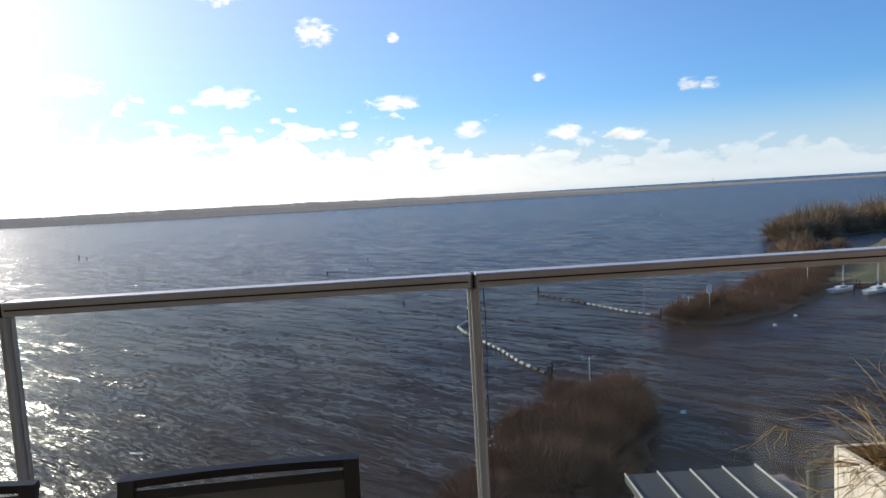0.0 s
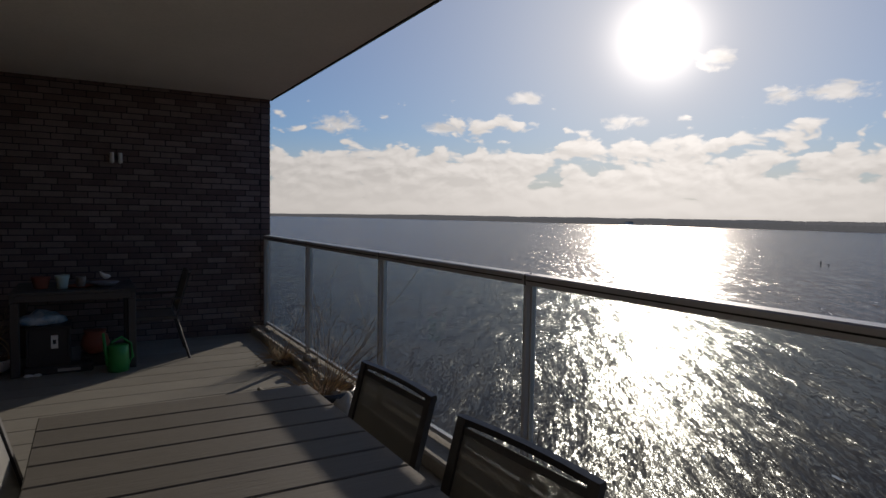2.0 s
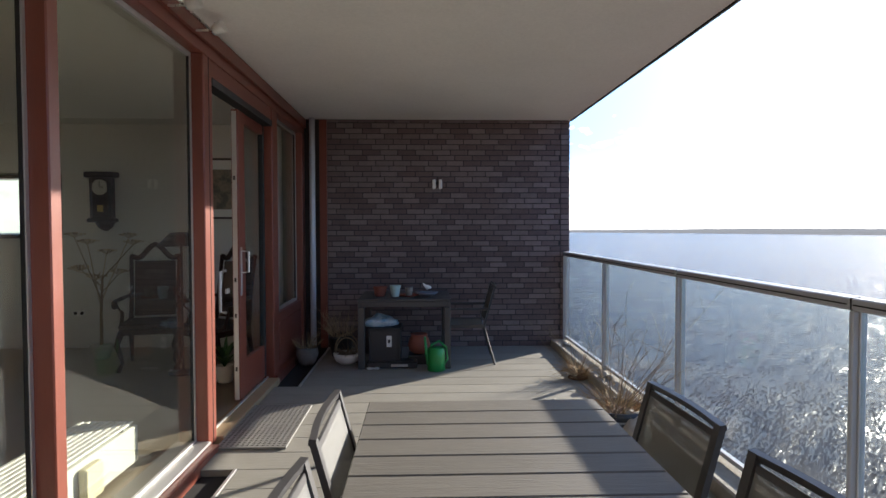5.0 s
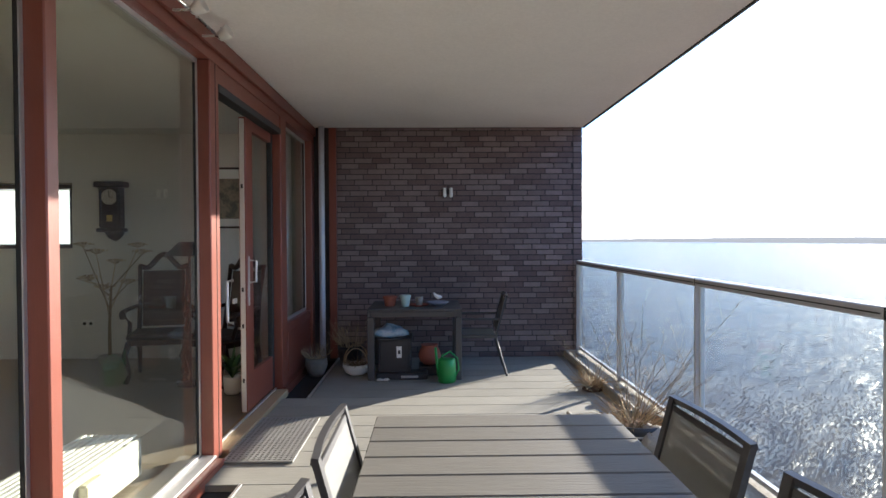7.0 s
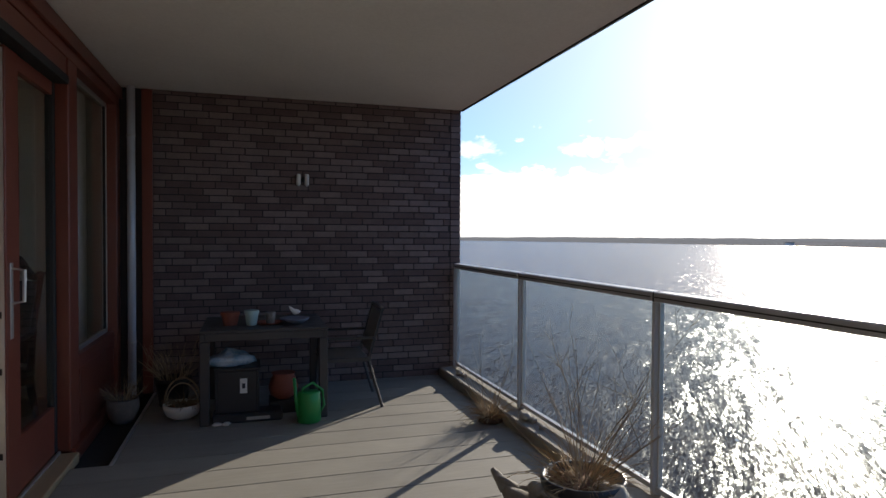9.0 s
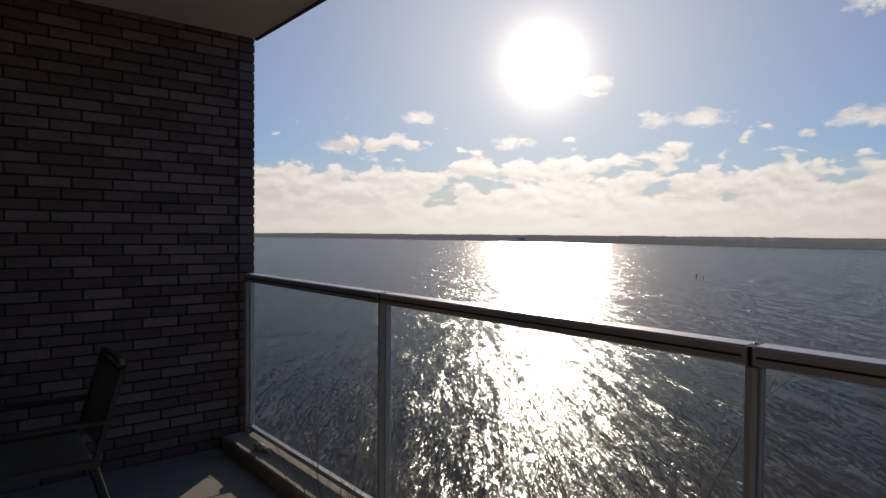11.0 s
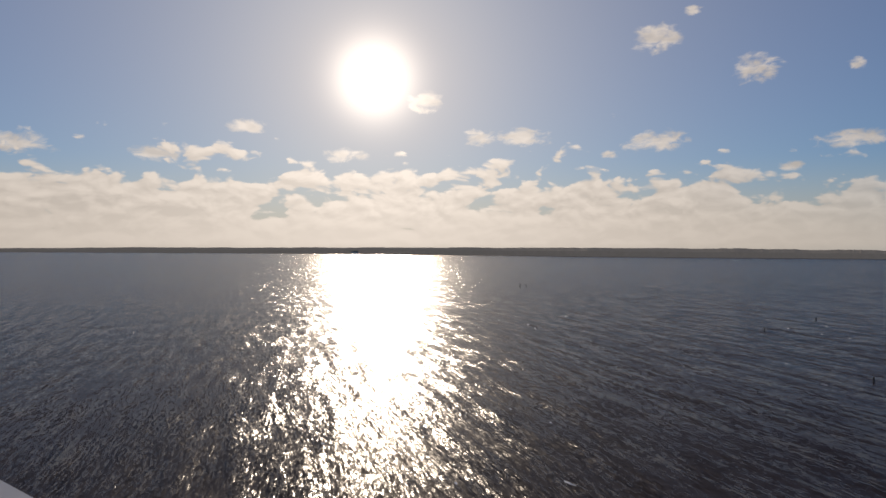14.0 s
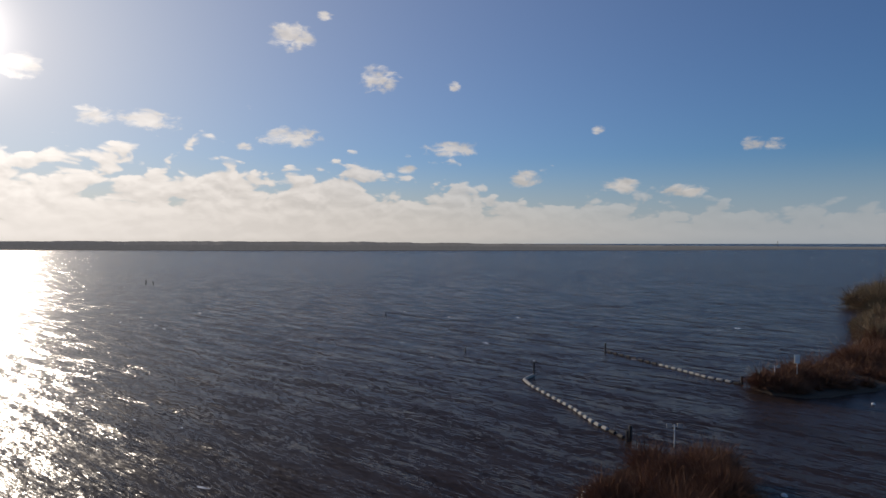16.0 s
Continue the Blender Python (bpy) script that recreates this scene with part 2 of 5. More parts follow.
WAVE, LEE = (0.75, 1.1, 0.80), (0.020, -0.052, 0.0)
M_PLASTER = mat("ceiling_plaster", (0.87, 0.85, 0.80), 0.95, stain=(0.10, 0.9), grain=(0.10, 45), bump=0.35, bump_scale=70)
M_BRICK = mat("brown_brick", (0.160, 0.112, 0.103), 0.74, stain=(0.25, 9), grain=(0.22, 55), bump=0.6, bump_scale=60, random_amount=0.16, second=(0.195, 0.150, 0.143))
M_BRICK_FAR = mat("brown_brick_joined", (0.160, 0.112, 0.103), 0.74, stain=(0.25, 9), grain=(0.22, 55), bump=0.6, bump_scale=60, island=0.16, second=(0.195, 0.150, 0.143))
M_MORTAR = mat("dark_mortar", (0.058, 0.049, 0.048), 0.95, stain=(0.2, 4), grain=(0.3, 80), bump=0.5)
M_DECK = mat("deck_board", (0.255, 0.245, 0.212), 0.72, stain=(0.20, 2.2), grain=(0.20, 26), stretch=(3.0, 0.16, 3.0), bump=0.25, bump_scale=40, random_amount=0.10)
M_DARK = mat("deck_underlay", (0.02, 0.02, 0.02), 0.95)
M_RED = mat("red_painted_timber", (0.188, 0.050, 0.031), 0.36, stain=(0.2, 2.5), grain=(0.10, 40), stretch=(4, 4, 0.3), bump=0.08, bump_scale=30)
M_ALU = mat("aluminium_bead", (0.62, 0.62, 0.61), 0.38, 0.75, stain=(0.08, 3))
M_RAIL = mat("anodised_rail", (0.52, 0.53, 0.56), 0.42, 0.3, stain=(0.12, 3), grain=(0.06, 60))
M_POST = mat("railing_post", (0.46, 0.49, 0.54), 0.5, 0.1, stain=(0.1, 3))
M_RUBBER = mat("black_rubber", (0.018, 0.018, 0.018), 0.7)
M_KERB = mat("concrete_kerb", (0.33, 0.315, 0.28), 0.92, stain=(0.28, 2.5), grain=(0.2, 30), bump=0.6, bump_scale=40)
M_PANE = glass_mat("window_glass", (0.90, 0.93, 0.90), 0.002, 1.3)
M_RAILPANE = glass_mat("railing_glass", (0.91, 0.95, 0.945), 0.022, 0.9)
M_WATER = water_mat()
M_ROOM = mat("white_room_wall", (0.68, 0.66, 0.60), 0.9, stain=(0.04, 1.5), grain=(0.05, 30), bump=0.2)
M_ROOMFLOOR = mat("room_floor_oak", (0.30, 0.25, 0.19), 0.45, stain=(0.12, 1.2), grain=(0.18, 20), stretch=(0.2, 3, 1))
M_WHITE = mat("white_enamel", (0.78, 0.77, 0.72), 0.4, stain=(0.04, 3))
M_CHAIR = mat("dark_powder_coat", (0.055, 0.054, 0.056), 0.42, 0.2, stain=(0.12, 4), grain=(0.1, 90), bump=0.05)
M_TABLE = mat("weathered_table_slat", (0.145, 0.136, 0.118), 0.62, stain=(0.16, 2.0), grain=(0.22, 26), stretch=(3.0, 0.2, 3.0), bump=0.25, bump_scale=40, random_amount=0.10)


M_MESH = mat("grey_sling_mesh_cloth", (0.25, 0.25, 0.235), 0.8, grain=(0.25, 240), bump=0.5, bump_scale=300)


def open_weave(m, share):
    tree = m.node_tree
    out = [n for n in tree.nodes if n.type == "OUTPUT_MATERIAL"][0]
    cloth = [n for n in tree.nodes if n.type == "BSDF_PRINCIPLED"][0]
    hole, both = tree.nodes.new("ShaderNodeBsdfTransparent"), tree.nodes.new("ShaderNodeMixShader")
    both.inputs[0].default_value = share
    tree.links.new(cloth.outputs[0], both.inputs[1])
    tree.links.new(hole.outputs[0], both.inputs[2])
    tree.links.new(both.outputs[0], out.inputs[0])


open_weave(M_MESH, 0.26)


# ---- shape helpers ----
def finish(name, bm, material, parent=None, label="", smooth=False):
    me = bpy.data.meshes.new(name)
    bm.normal_update()
    bm.to_mesh(me)
    bm.free()
    me.materials.append(material)
    if smooth:
        me.shade_smooth()
    ob = new(name, me)
    ob.parent = parent
    if label:
        ob["label"] = label
    return ob


part = finish


def pane_part(name, bm, material, parent, label=""):
    ob = finish(name, bm, material, parent, label)
    ob.visible_shadow = False
    return ob


def thing(name, label, category, group="", kind="", at=(0, 0, 0), turn=0):
    ob = new(name)
    ob.empty_display_size = 0.1
    ob.matrix_world = pose(*at, 0, 0, turn)
    return tagged(ob, label, category, group, kind)


def add_box(bm, x0, x1, y0, y1, z0, z1, bevel=0.0, m=None):
    made = bmesh.ops.create_cube(bm, size=1)["verts"]
    bmesh.ops.scale(bm, vec=(x1 - x0, y1 - y0, z1 - z0), verts=made)
    bmesh.ops.translate(bm, vec=((x0 + x1) / 2, (y0 + y1) / 2, (z0 + z1) / 2), verts=made)
    if bevel:
        edges = list({e for v in made for e in v.link_edges})
        res = bmesh.ops.bevel(bm, geom=edges, offset=bevel, segments=1, affect="EDGES")
        made = list({v for f in res["faces"] for v in f.verts} | {v for v in made if v.is_valid})
    if m is not None:
        bmesh.ops.transform(bm, matrix=m, verts=made)
    return made


def box_bm(*a, **k):
    bm = bmesh.new()
    add_box(bm, *a, **k)
    return bm


def add_tube(bm, points, radii, sides=6, cap=True):
    """A tube through the points, with a radius at each."""
    points = [Vector(p) for p in points]
    if not isinstance(radii, (list, tuple)):
        radii = [radii] * len(points)
    rings = []
    for i, p in enumerate(points):
        way = (points[min(i + 1, len(points) - 1)] - points[max(i - 1, 0)]).normalized()
        ref = Vector((0, 0, 1)) if abs(way.z) < 0.9 else Vector((1, 0, 0))
        u = way.cross(ref).normalized()
        v = way.cross(u)
        rings.append([bm.verts.new(p + radii[i] * (math.cos(2 * math.pi * k / sides) * u + math.sin(2 * math.pi * k / sides) * v)) for k in range(sides)])
    for a, b in zip(rings, rings[1:]):
        for k in range(sides):
            bm.faces.new((a[k], a[(k + 1) % sides], b[(k + 1) % sides], b[k]))
    if cap:
        bm.faces.new(rings[0][::-1])
        bm.faces.new(rings[-1])


def tube_bm(points, radii, sides=8):
    bm = bmesh.new()
    add_tube(bm, points, radii, sides)
    bmesh.ops.recalc_face_normals(bm, faces=bm.faces)
    return bm


def lathe_bm(profile, sides=24, wobble=0.0):
    """A turned shape from (radius, height) pairs, bottom to top."""
    bm = bmesh.new()
    rings = []
    for r, z in profile:
        rings.append([bm.verts.new((r * math.cos(2 * math.pi * k / sides) * (1 + wobble * math.sin(3 * k)), r * math.sin(2 * math.pi * k / sides), z)) for k in range(sides)])
    for a, b in zip(rings, rings[1:]):
        for k in range(sides):
            bm.faces.new((a[k], a[(k + 1) % sides], b[(k + 1) % sides], b[k]))
    bm.faces.new(rings[0][::-1])
    bm.faces.new(rings[-1])
    return bm


def blob_bm(rx, ry, rz, seed=0, rough=0.12, sub=2, flat=None):
    bm = bmesh.new()
    bmesh.ops.create_icosphere(bm, subdivisions=sub, radius=1)
    for v in bm.verts:
        k = 1 + rough * noise.noise(v.co * 1.7 + Vector((seed * 7.3, seed, 0)))
        v.co = Vector((v.co.x * rx * k, v.co.y * ry * k, v.co.z * rz * k))
        if flat is not None:
            v.co.z = max(v.co.z, flat)
    return bm


def place(ob, x, y, z, turn=0.0):
    ob.matrix_world = pose(x, y, z, 0, 0, turn)
    return ob


def pieces_mesh(name, verts, faces, material):
    me = bpy.data.meshes.new(name)
    me.from_pydata(verts, [], faces)
    me.materials.append(material)
    return me


H = 2.856          # ceiling
EDGE = 3.33        # outer edge of the slab and end of the brick wall
RAIL_Y = 3.28
EAST = 10.6
WATER = -24.0

# ---- setting ----
floor = tagged(finish("floor", box_bm(-0.02, EAST, 0.0, EDGE, -0.30, -0.045), M_DARK), "terrace slab under pale weathered deck boards", "floor", kind="structure")
ceiling = tagged(finish("ceiling", box_bm(0.0, EAST, -0.02, EDGE, H, H + 0.28), M_PLASTER), "rough pale grey plastered balcony soffit", "ceiling", kind="structure")
wall_west = tagged(finish("wall_west", box_bm(-0.28, -0.012, -0.11, EDGE - 0.004, -0.3, H + 0.28), M_MORTAR), "dark brown brick end wall with recessed dark joints", "wall", kind="structure")
wall_east = tagged(finish("wall_east", box_bm(EAST, EAST + 0.25, -5.2, EDGE, -0.3, H + 0.28), M_BRICK_FAR), "brown wall closing the terrace behind the camera", "wall", kind="structure")
kerb = tagged(finish("kerb", box_bm(0.02, EAST, 3.09, EDGE - 0.02, -0.3, 0.085, bevel=0.012), M_KERB), "weathered concrete kerb under the railing", "kerb", kind="structure")
drip = tagged(finish("trim", box_bm(0.0, EAST, EDGE + 0.001, EDGE + 0.02, H - 0.012, H + 0.29), M_RUBBER), "dark drip edge along the balcony soffit", "trim", kind="structure")

# the room behind the glass
tagged(finish("floor_room", box_bm(-0.1, EAST, -5.0, -0.06, -0.2, 0.0), M_ROOMFLOOR), "oak floor of the living room", "floor", kind="structure")
tagged(finish("ceiling_room", box_bm(-0.1, EAST, -5.0, -0.12, 2.80, 3.1), M_ROOM), "white living room ceiling", "ceiling", kind="structure")
tagged(finish("wall_south", box_bm(-0.4, EAST, -5.2, -5.0, -0.2, 3.1), M_ROOM), "white back wall of the living room", "wall", kind="structure")


def wall_with_hole(name, x0, x1, y0, y1, z0, z1, hy0, hy1, hz0, hz1, material):
    bm = bmesh.new()
    add_box(bm, x0, x1, y0, hy0, z0, z1)
    add_box(bm, x0, x1, hy1, y1, z0, z1)
    add_box(bm, x0, x1, hy0, hy1, z0, hz0)
    add_box(bm, x0, x1, hy0, hy1, hz1, z1)
    return finish(name, bm, material)


tagged(wall_with_hole("wall_room_west", -0.4, -0.1, -5.0, -0.12, -0.2, 3.1, -4.25, -3.03, 1.38, 2.18, M_ROOM), "white painted end wall of the living room with a small window", "wall", kind="structure")


def facade():
    """Red timber front: posts, head and foot, with one window or door between each two posts."""
    front = tagged(finish("wall_facade", box_bm(0.0, EAST, -0.11, -0.005, 2.665, H - 0.004, bevel=0.004), M_RED), "dark red painted timber facade frame", "wall", kind="structure")
    part("head_board", box_bm(0.0, EAST, -0.004, 0.022, 2.745, H - 0.006, bevel=0.003), M_RED, front)
    for x0, x1 in ((0.02, 0.17), (1.48, 1.70), (3.43, 3.60), (5.255, 5.335), (7.10, 7.18), (8.95, 9.03)):
        part("post", box_bm(x0, x1, -0.115, 0.0, 0.0, 2.664, bevel=0.006), M_RED, front)
    part("post_groove", box_bm(3.497, 3.503, 0.0, 0.003, 0.0, 2.66), M_RUBBER, front)
    part("foot_beam", box_bm(3.60, EAST, -0.10, 0.075, -0.05, 0.035, bevel=0.006), M_RED, front)
    part("foot_beam", box_bm(0.0, 1.70, -0.10, 0.03, -0.05, 0.05, bevel=0.006), M_RED, front)
    part("corner_board", box_bm(-0.012, 0.03, 0.185, 0.275, 0.0, H - 0.004, bevel=0.003), M_RED, front)
    return front


front = facade()


def fixed_window(name, x0, x1, z0, label):
    w = thing(name, label, "window", kind="structure")
    y = -0.098
    bm = bmesh.new()
    add_box(bm, x0, x1, y, y + 0.018, z0, z0 + 0.03)
    add_box(bm, x0, x1, y, y + 0.018, 2.634, 2.664)
    add_box(bm, x0, x0 + 0.022, y, y + 0.018, z0 + 0.03, 2.634)
    add_box(bm, x1 - 0.022, x1, y, y + 0.018, z0 + 0.03, 2.634)
    part("glazing_bead", bm, M_ALU, w, "pale aluminium glazing bead")
    bm = bmesh.new()
    for a, b in ((x0 + 0.022, x0 + 0.026), (x1 - 0.026, x1 - 0.022)):
        add_box(bm, a, b, y - 0.004, y + 0.012, z0 + 0.03, 2.634)
    part("gasket", bm, M_RUBBER, w)
    pane_part("pane", box_bm(x0 + 0.026, x1 - 0.026, y - 0.006, y, z0 + 0.03, 2.634), M_PANE, w, "clear glass pane reflecting the terrace")
    return w


w1 = fixed_window("window_1", 3.60, 5.255, 0.036, "tall fixed living room window in a red timber frame")
part("sill_strip", box_bm(3.60, 5.255, -0.078, 0.02, 0.037, 0.055, bevel=0.004), M_ALU, w1, "bright aluminium sill strip")
fixed_window("window_2", 5.335, 7.10, 0.036, "tall fixed living room window in a red timber frame")
fixed_window("window_4", 7.18, 8.95, 0.036, "tall fixed living room window in a red timber frame")
w3 = fixed_window("window_3", 0.17, 1.48, 0.62, "fixed window above a red timber panel beside the downpipe")
part("panel", box_bm(0.17, 1.48, -0.11, -0.03, 0.05, 0.62, bevel=0.004), M_RED, w3)
part("panel", box_bm(0.28, 1.37, -0.031, -0.018, 0.13, 0.53, bevel=0.006), M_RED, w3)


def sliding_door():
    d = thing("door_1", "red sliding terrace door standing half open", "door", kind="structure")
    part("head", box_bm(1.70, 3.43, -0.10, -0.01, 2.545, 2.664, bevel=0.004), M_RED, d)
    part("track", box_bm(1.70, 3.43, -0.09, 0.004, 2.488, 2.544, bevel=0.003), M_RUBBER, d, "dark grey sliding track")
    part("sill", box_bm(1.70, 3.43, -0.12, 0.05, -0.04, 0.03, bevel=0.006), mat("oak_sill", (0.36, 0.26, 0.15), 0.6, stain=(0.2, 4), grain=(0.2, 30), stretch=(0.3, 4, 4)), d, "bare worn timber door sill")
    part("rail", box_bm(1.70, 3.43, -0.075, -0.06, 0.03, 0.045), M_ALU, d)
    leaf = part("leaf", box_bm(2.39, 2.585, -0.13, -0.075, 0.05, 2.487, bevel=0.004), M_RED, d)
    part("bottom_panel", box_bm(1.76, 2.389, -0.125, -0.08, 0.05, 0.36, bevel=0.004), M_RED, leaf)
    part("top_rail", box_bm(1.76, 2.389, -0.125, -0.08, 2.40, 2.487, bevel=0.004), M_RED, leaf)
    part("end_stile", box_bm(1.70, 1.76, -0.125, -0.078, 0.05, 2.487, bevel=0.004), M_RUBBER, leaf)
    pane_part("pane", box_bm(1.76, 2.389, -0.106, -0.100, 0.36, 2.40), M_PANE, leaf)
    part("lock_strip", box_bm(2.586, 2.594, -0.122, -0.085, 0.06, 2.47), M_ALU, leaf, "pale metal lock strip with dark latch holes")
    for z in (0.3, 0.75, 1.05, 1.9):
        part("latch", box_bm(2.5942, 2.597, -0.112, -0.096, z, z + 0.035), M_RUBBER, leaf)
    part("handle", tube_bm([(2.52, -0.075, 1.12), (2.52, -0.015, 1.13), (2.52, -0.012, 1.30), (2.52, -0.075, 1.31)], 0.010), M_ALU, leaf, "brushed metal pull handle")
    part("handle_plate", box_bm(2.50, 2.54, -0.076, -0.070, 0.93, 1.34, bevel=0.002), M_ALU, leaf)
    part("inner_handle", tube_bm([(2.66, -0.16, 0.80), (2.66, -0.21, 0.81), (2.66, -0.21, 1.14), (2.66, -0.16, 1.15)], 0.013), M_ALU, leaf)
    part("inner_handle_arm", box_bm(2.594, 2.675, -0.165, -0.15, 0.96, 1.0), M_ALU, leaf)
    return d


sliding_door()


# ---- railing ----
def railing():
    r = thing("railing", "glass balustrade with grey metal posts and handrail", "railing")
    xs = [0.05] + [1.737 + 1.774 * k for k in range(5)] + [EAST - 0.06]
    for a, b in zip(xs, xs[1:]):
        bm = box_bm(a + 0.004, b - 0.004, RAIL_Y - 0.042, RAIL_Y + 0.042, 1.146, 1.200, bevel=0.007)
        seg = part("handrail", bm, M_RAIL, r)
        part("rail_groove", box_bm(a + 0.02, b - 0.02, RAIL_Y - 0.0445, RAIL_Y - 0.0405, 1.168, 1.174), M_RUBBER, seg)
        part("bottom_rail", box_bm(a + 0.0135, b - 0.0135, RAIL_Y - 0.018, RAIL_Y + 0.018, 0.105, 0.135, bevel=0.003), M_RAIL, r)
        pane_part("pane", box_bm(a + 0.0245, b - 0.0245, RAIL_Y - 0.005, RAIL_Y + 0.005, 0.135, 1.146), M_RAILPANE, r, "clear slightly dusty glass panel")
        for x in (a + 0.0185, b - 0.0185):
            part("pane_edge", box_bm(x - 0.005, x + 0.005, RAIL_Y - 0.011, RAIL_Y + 0.011, 0.135, 1.146, bevel=0.002), M_ALU, r)
    for x in xs:
        part("post", box_bm(x - 0.013, x + 0.013, RAIL_Y - 0.038, RAIL_Y + 0.030, 0.086, 1.146, bevel=0.006), M_POST, r)
        part("joint_sleeve", box_bm(x - 0.0035, x + 0.0035, RAIL_Y - 0.040, RAIL_Y + 0.040, 1.146, 1.198), M_RUBBER, r)
        part("joint_screw", lathe_bm([(0.007, 0), (0.007, 0.004), (0.004, 0.006)], 10), M_ALU, r).location = (x, RAIL_Y, 1.200)
    x = xs[4]
    part("loose_cable", tube_bm([(x + 0.034 + 0.004 * math.sin(k), RAIL_Y - 0.05, 1.15 - 0.1 * k) for k in range(11)], 0.0016, 5), M_RUBBER, r, "thin black cable hanging beside a post")
    return r


railing()


# ---- outdoor furniture ----
def slatted_table(name, label, x0, x1, y0, y1, h, slat, inset=0.05, material=None):
    t = thing(name, label, "table")
    n = max(2, round((x1 - x0) / slat))
    step = (x1 - x0) / n
    for k in range(n):
        a = x0 + k * step
        bm = box_bm(-step / 2 + 0.004, step / 2 - 0.004, y0, y1, h - 0.022, h, bevel=0.004)
        s = part("slat", bm, material or M_TABLE, t)
        s.location.x = a + step / 2
    part("frame", box_bm(x0 + inset, x1 - inset, y0 + inset, y0 + inset + 0.04, h - 0.085, h - 0.023, bevel=0.004), M_CHAIR, t)
    part("frame", box_bm(x0 + inset, x1 - inset, y1 - inset - 0.04, y1 - inset, h - 0.085, h - 0.023, bevel=0.004), M_CHAIR, t)
    part("frame", box_bm(x0 + inset, x0 + inset + 0.04, y0 + inset + 0.04, y1 - inset - 0.04, h - 0.085, h - 0.023, bevel=0.004), M_CHAIR, t)
    part("frame", box_bm(x1 - inset - 0.04, x1 - inset, y0 + inset + 0.04, y1 - inset - 0.04, h - 0.085, h - 0.023, bevel=0.004), M_CHAIR, t)
    for x in (x0 + inset, x1 - 0.07 - inset):
        for y in (y0 + inset, y1 - 0.07 - inset):
            part("leg", box_bm(x, x + 0.07, y, y + 0.07, 0.0, h - 0.086, bevel=0.006), M_CHAIR, t)
    return t


slatted_table("dining_table", "long weathered grey wooden slat terrace table", 5.10, 7.08, 1.215, 2.21, 0.735, 0.165)


def terrace_chair():
    """Faces +y; its back's upper corners are at y = -0.25, z = 0.865."""
    c = thing("terrace_chair", "dark metal terrace chair with grey mesh sling back", "chair", "chairs at the terrace table")
    w = 0.27

    def side_post(x):
        bm = bmesh.new()
        a = [(-0.125, 0.41), (-0.15, 0.50), (-0.20, 0.68), (-0.25, 0.862)]
        prev = None
        for y, z in a:
            ring = [bm.verts.new((x + dx, y + dy, z)) for dx, dy in ((-0.019, -0.011), (0.019, -0.011), (0.019, 0.011), (-0.019, 0.011))]
            if prev:
                for i in range(4):
                    bm.faces.new((prev[i], prev[(i + 1) % 4], ring[(i + 1) % 4], ring[i]))
            else:
                bm.faces.new(ring[::-1])
            prev = ring
        bm.faces.new(prev)
        return bm

    back = part("backrest", box_bm(-w + 0.02, w - 0.02, -0.004, 0.004, 0.0, 0.370, bevel=0.001), M_MESH, c, "woven grey mesh panel")
    back.matrix_world = pose(0, -0.146, 0.475, 15.2, 0, 0)
    part("hem", box_bm(-w + 0.02, w - 0.02, -0.0065, 0.0065, 0.353, 0.376, bevel=0.002), M_CHAIR, c).matrix_world = pose(0, -0.146, 0.475, 15.2, 0, 0)
    for sx in (-1, 1):
        part("back_post", side_post(sx * w), M_CHAIR, c)
    bm = bmesh.new()
    prev = None
    for k in range(13):
        x = -w - 0.019 + (2 * w + 0.038) * k / 12
        bow = 0.018 * max(0.0, 1 - (x / w) ** 2)
        ring = [bm.verts.new((x, -0.25 - bow + dy, 0.862 + dz)) for dy, dz in ((-0.012, -0.014), (0.010, -0.018), (0.013, 0.003), (-0.009, 0.006))]
        if prev:
            for i in range(4):
                bm.faces.new((prev[i], prev[(i + 1) % 4], ring[(i + 1) % 4], ring[i]))
        else:
            bm.faces.new(ring[::-1])
        prev = ring
    bm.faces.new(prev)
    part("top_rail", bm, M_CHAIR, c)
    part("seat", box_bm(-w + 0.02, w - 0.02, -0.125, 0.26, 0.425, 0.435, bevel=0.003), M_MESH, c)
    for sx in (-1, 1):
        part("seat_rail", box_bm(sx * w - 0.014, sx * w + 0.014, -0.15, 0.28, 0.405, 0.442, bevel=0.003), M_CHAIR, c)
    part("front_rail", box_bm(-w + 0.015, w - 0.015, 0.262, 0.284, 0.405, 0.440, bevel=0.003), M_CHAIR, c)
    for sx in (-1, 1):
        x = sx * (w + 0.003)
        part("leg", tube_bm([(x, 0.25, 0.60), (x, 0.27, 0.42), (x, 0.29, 0.0)], 0.013), M_CHAIR, c)
        part("leg", tube_bm([(x, -0.125, 0.43), (x, -0.19, 0.2), (x, -0.25, 0.0)], 0.013), M_CHAIR, c)
        part("armrest", box_bm(x - 0.022, x + 0.022, -0.19, 0.27, 0.60, 0.622, bevel=0.006), M_CHAIR, c)
    return c


first_chair = terrace_chair()
first_chair.matrix_world = pose(5.685, 1.368, 0)
copy_thing(first_chair, pose(6.41, 1.36, 0, 0, 0, -2))
copy_thing(first_chair, pose(5.614, 2.142, 0, 0, 0, 182))
copy_thing(first_chair, pose(6.408, 2.150, 0, 0, 0, 184))
corner_chair = copy_thing(first_chair, pose(0.80, 2.01, 0, 0, 0, 178))
tagged(corner_chair, "dark metal terrace chair pushed under the small table", group="chairs at the brick wall")

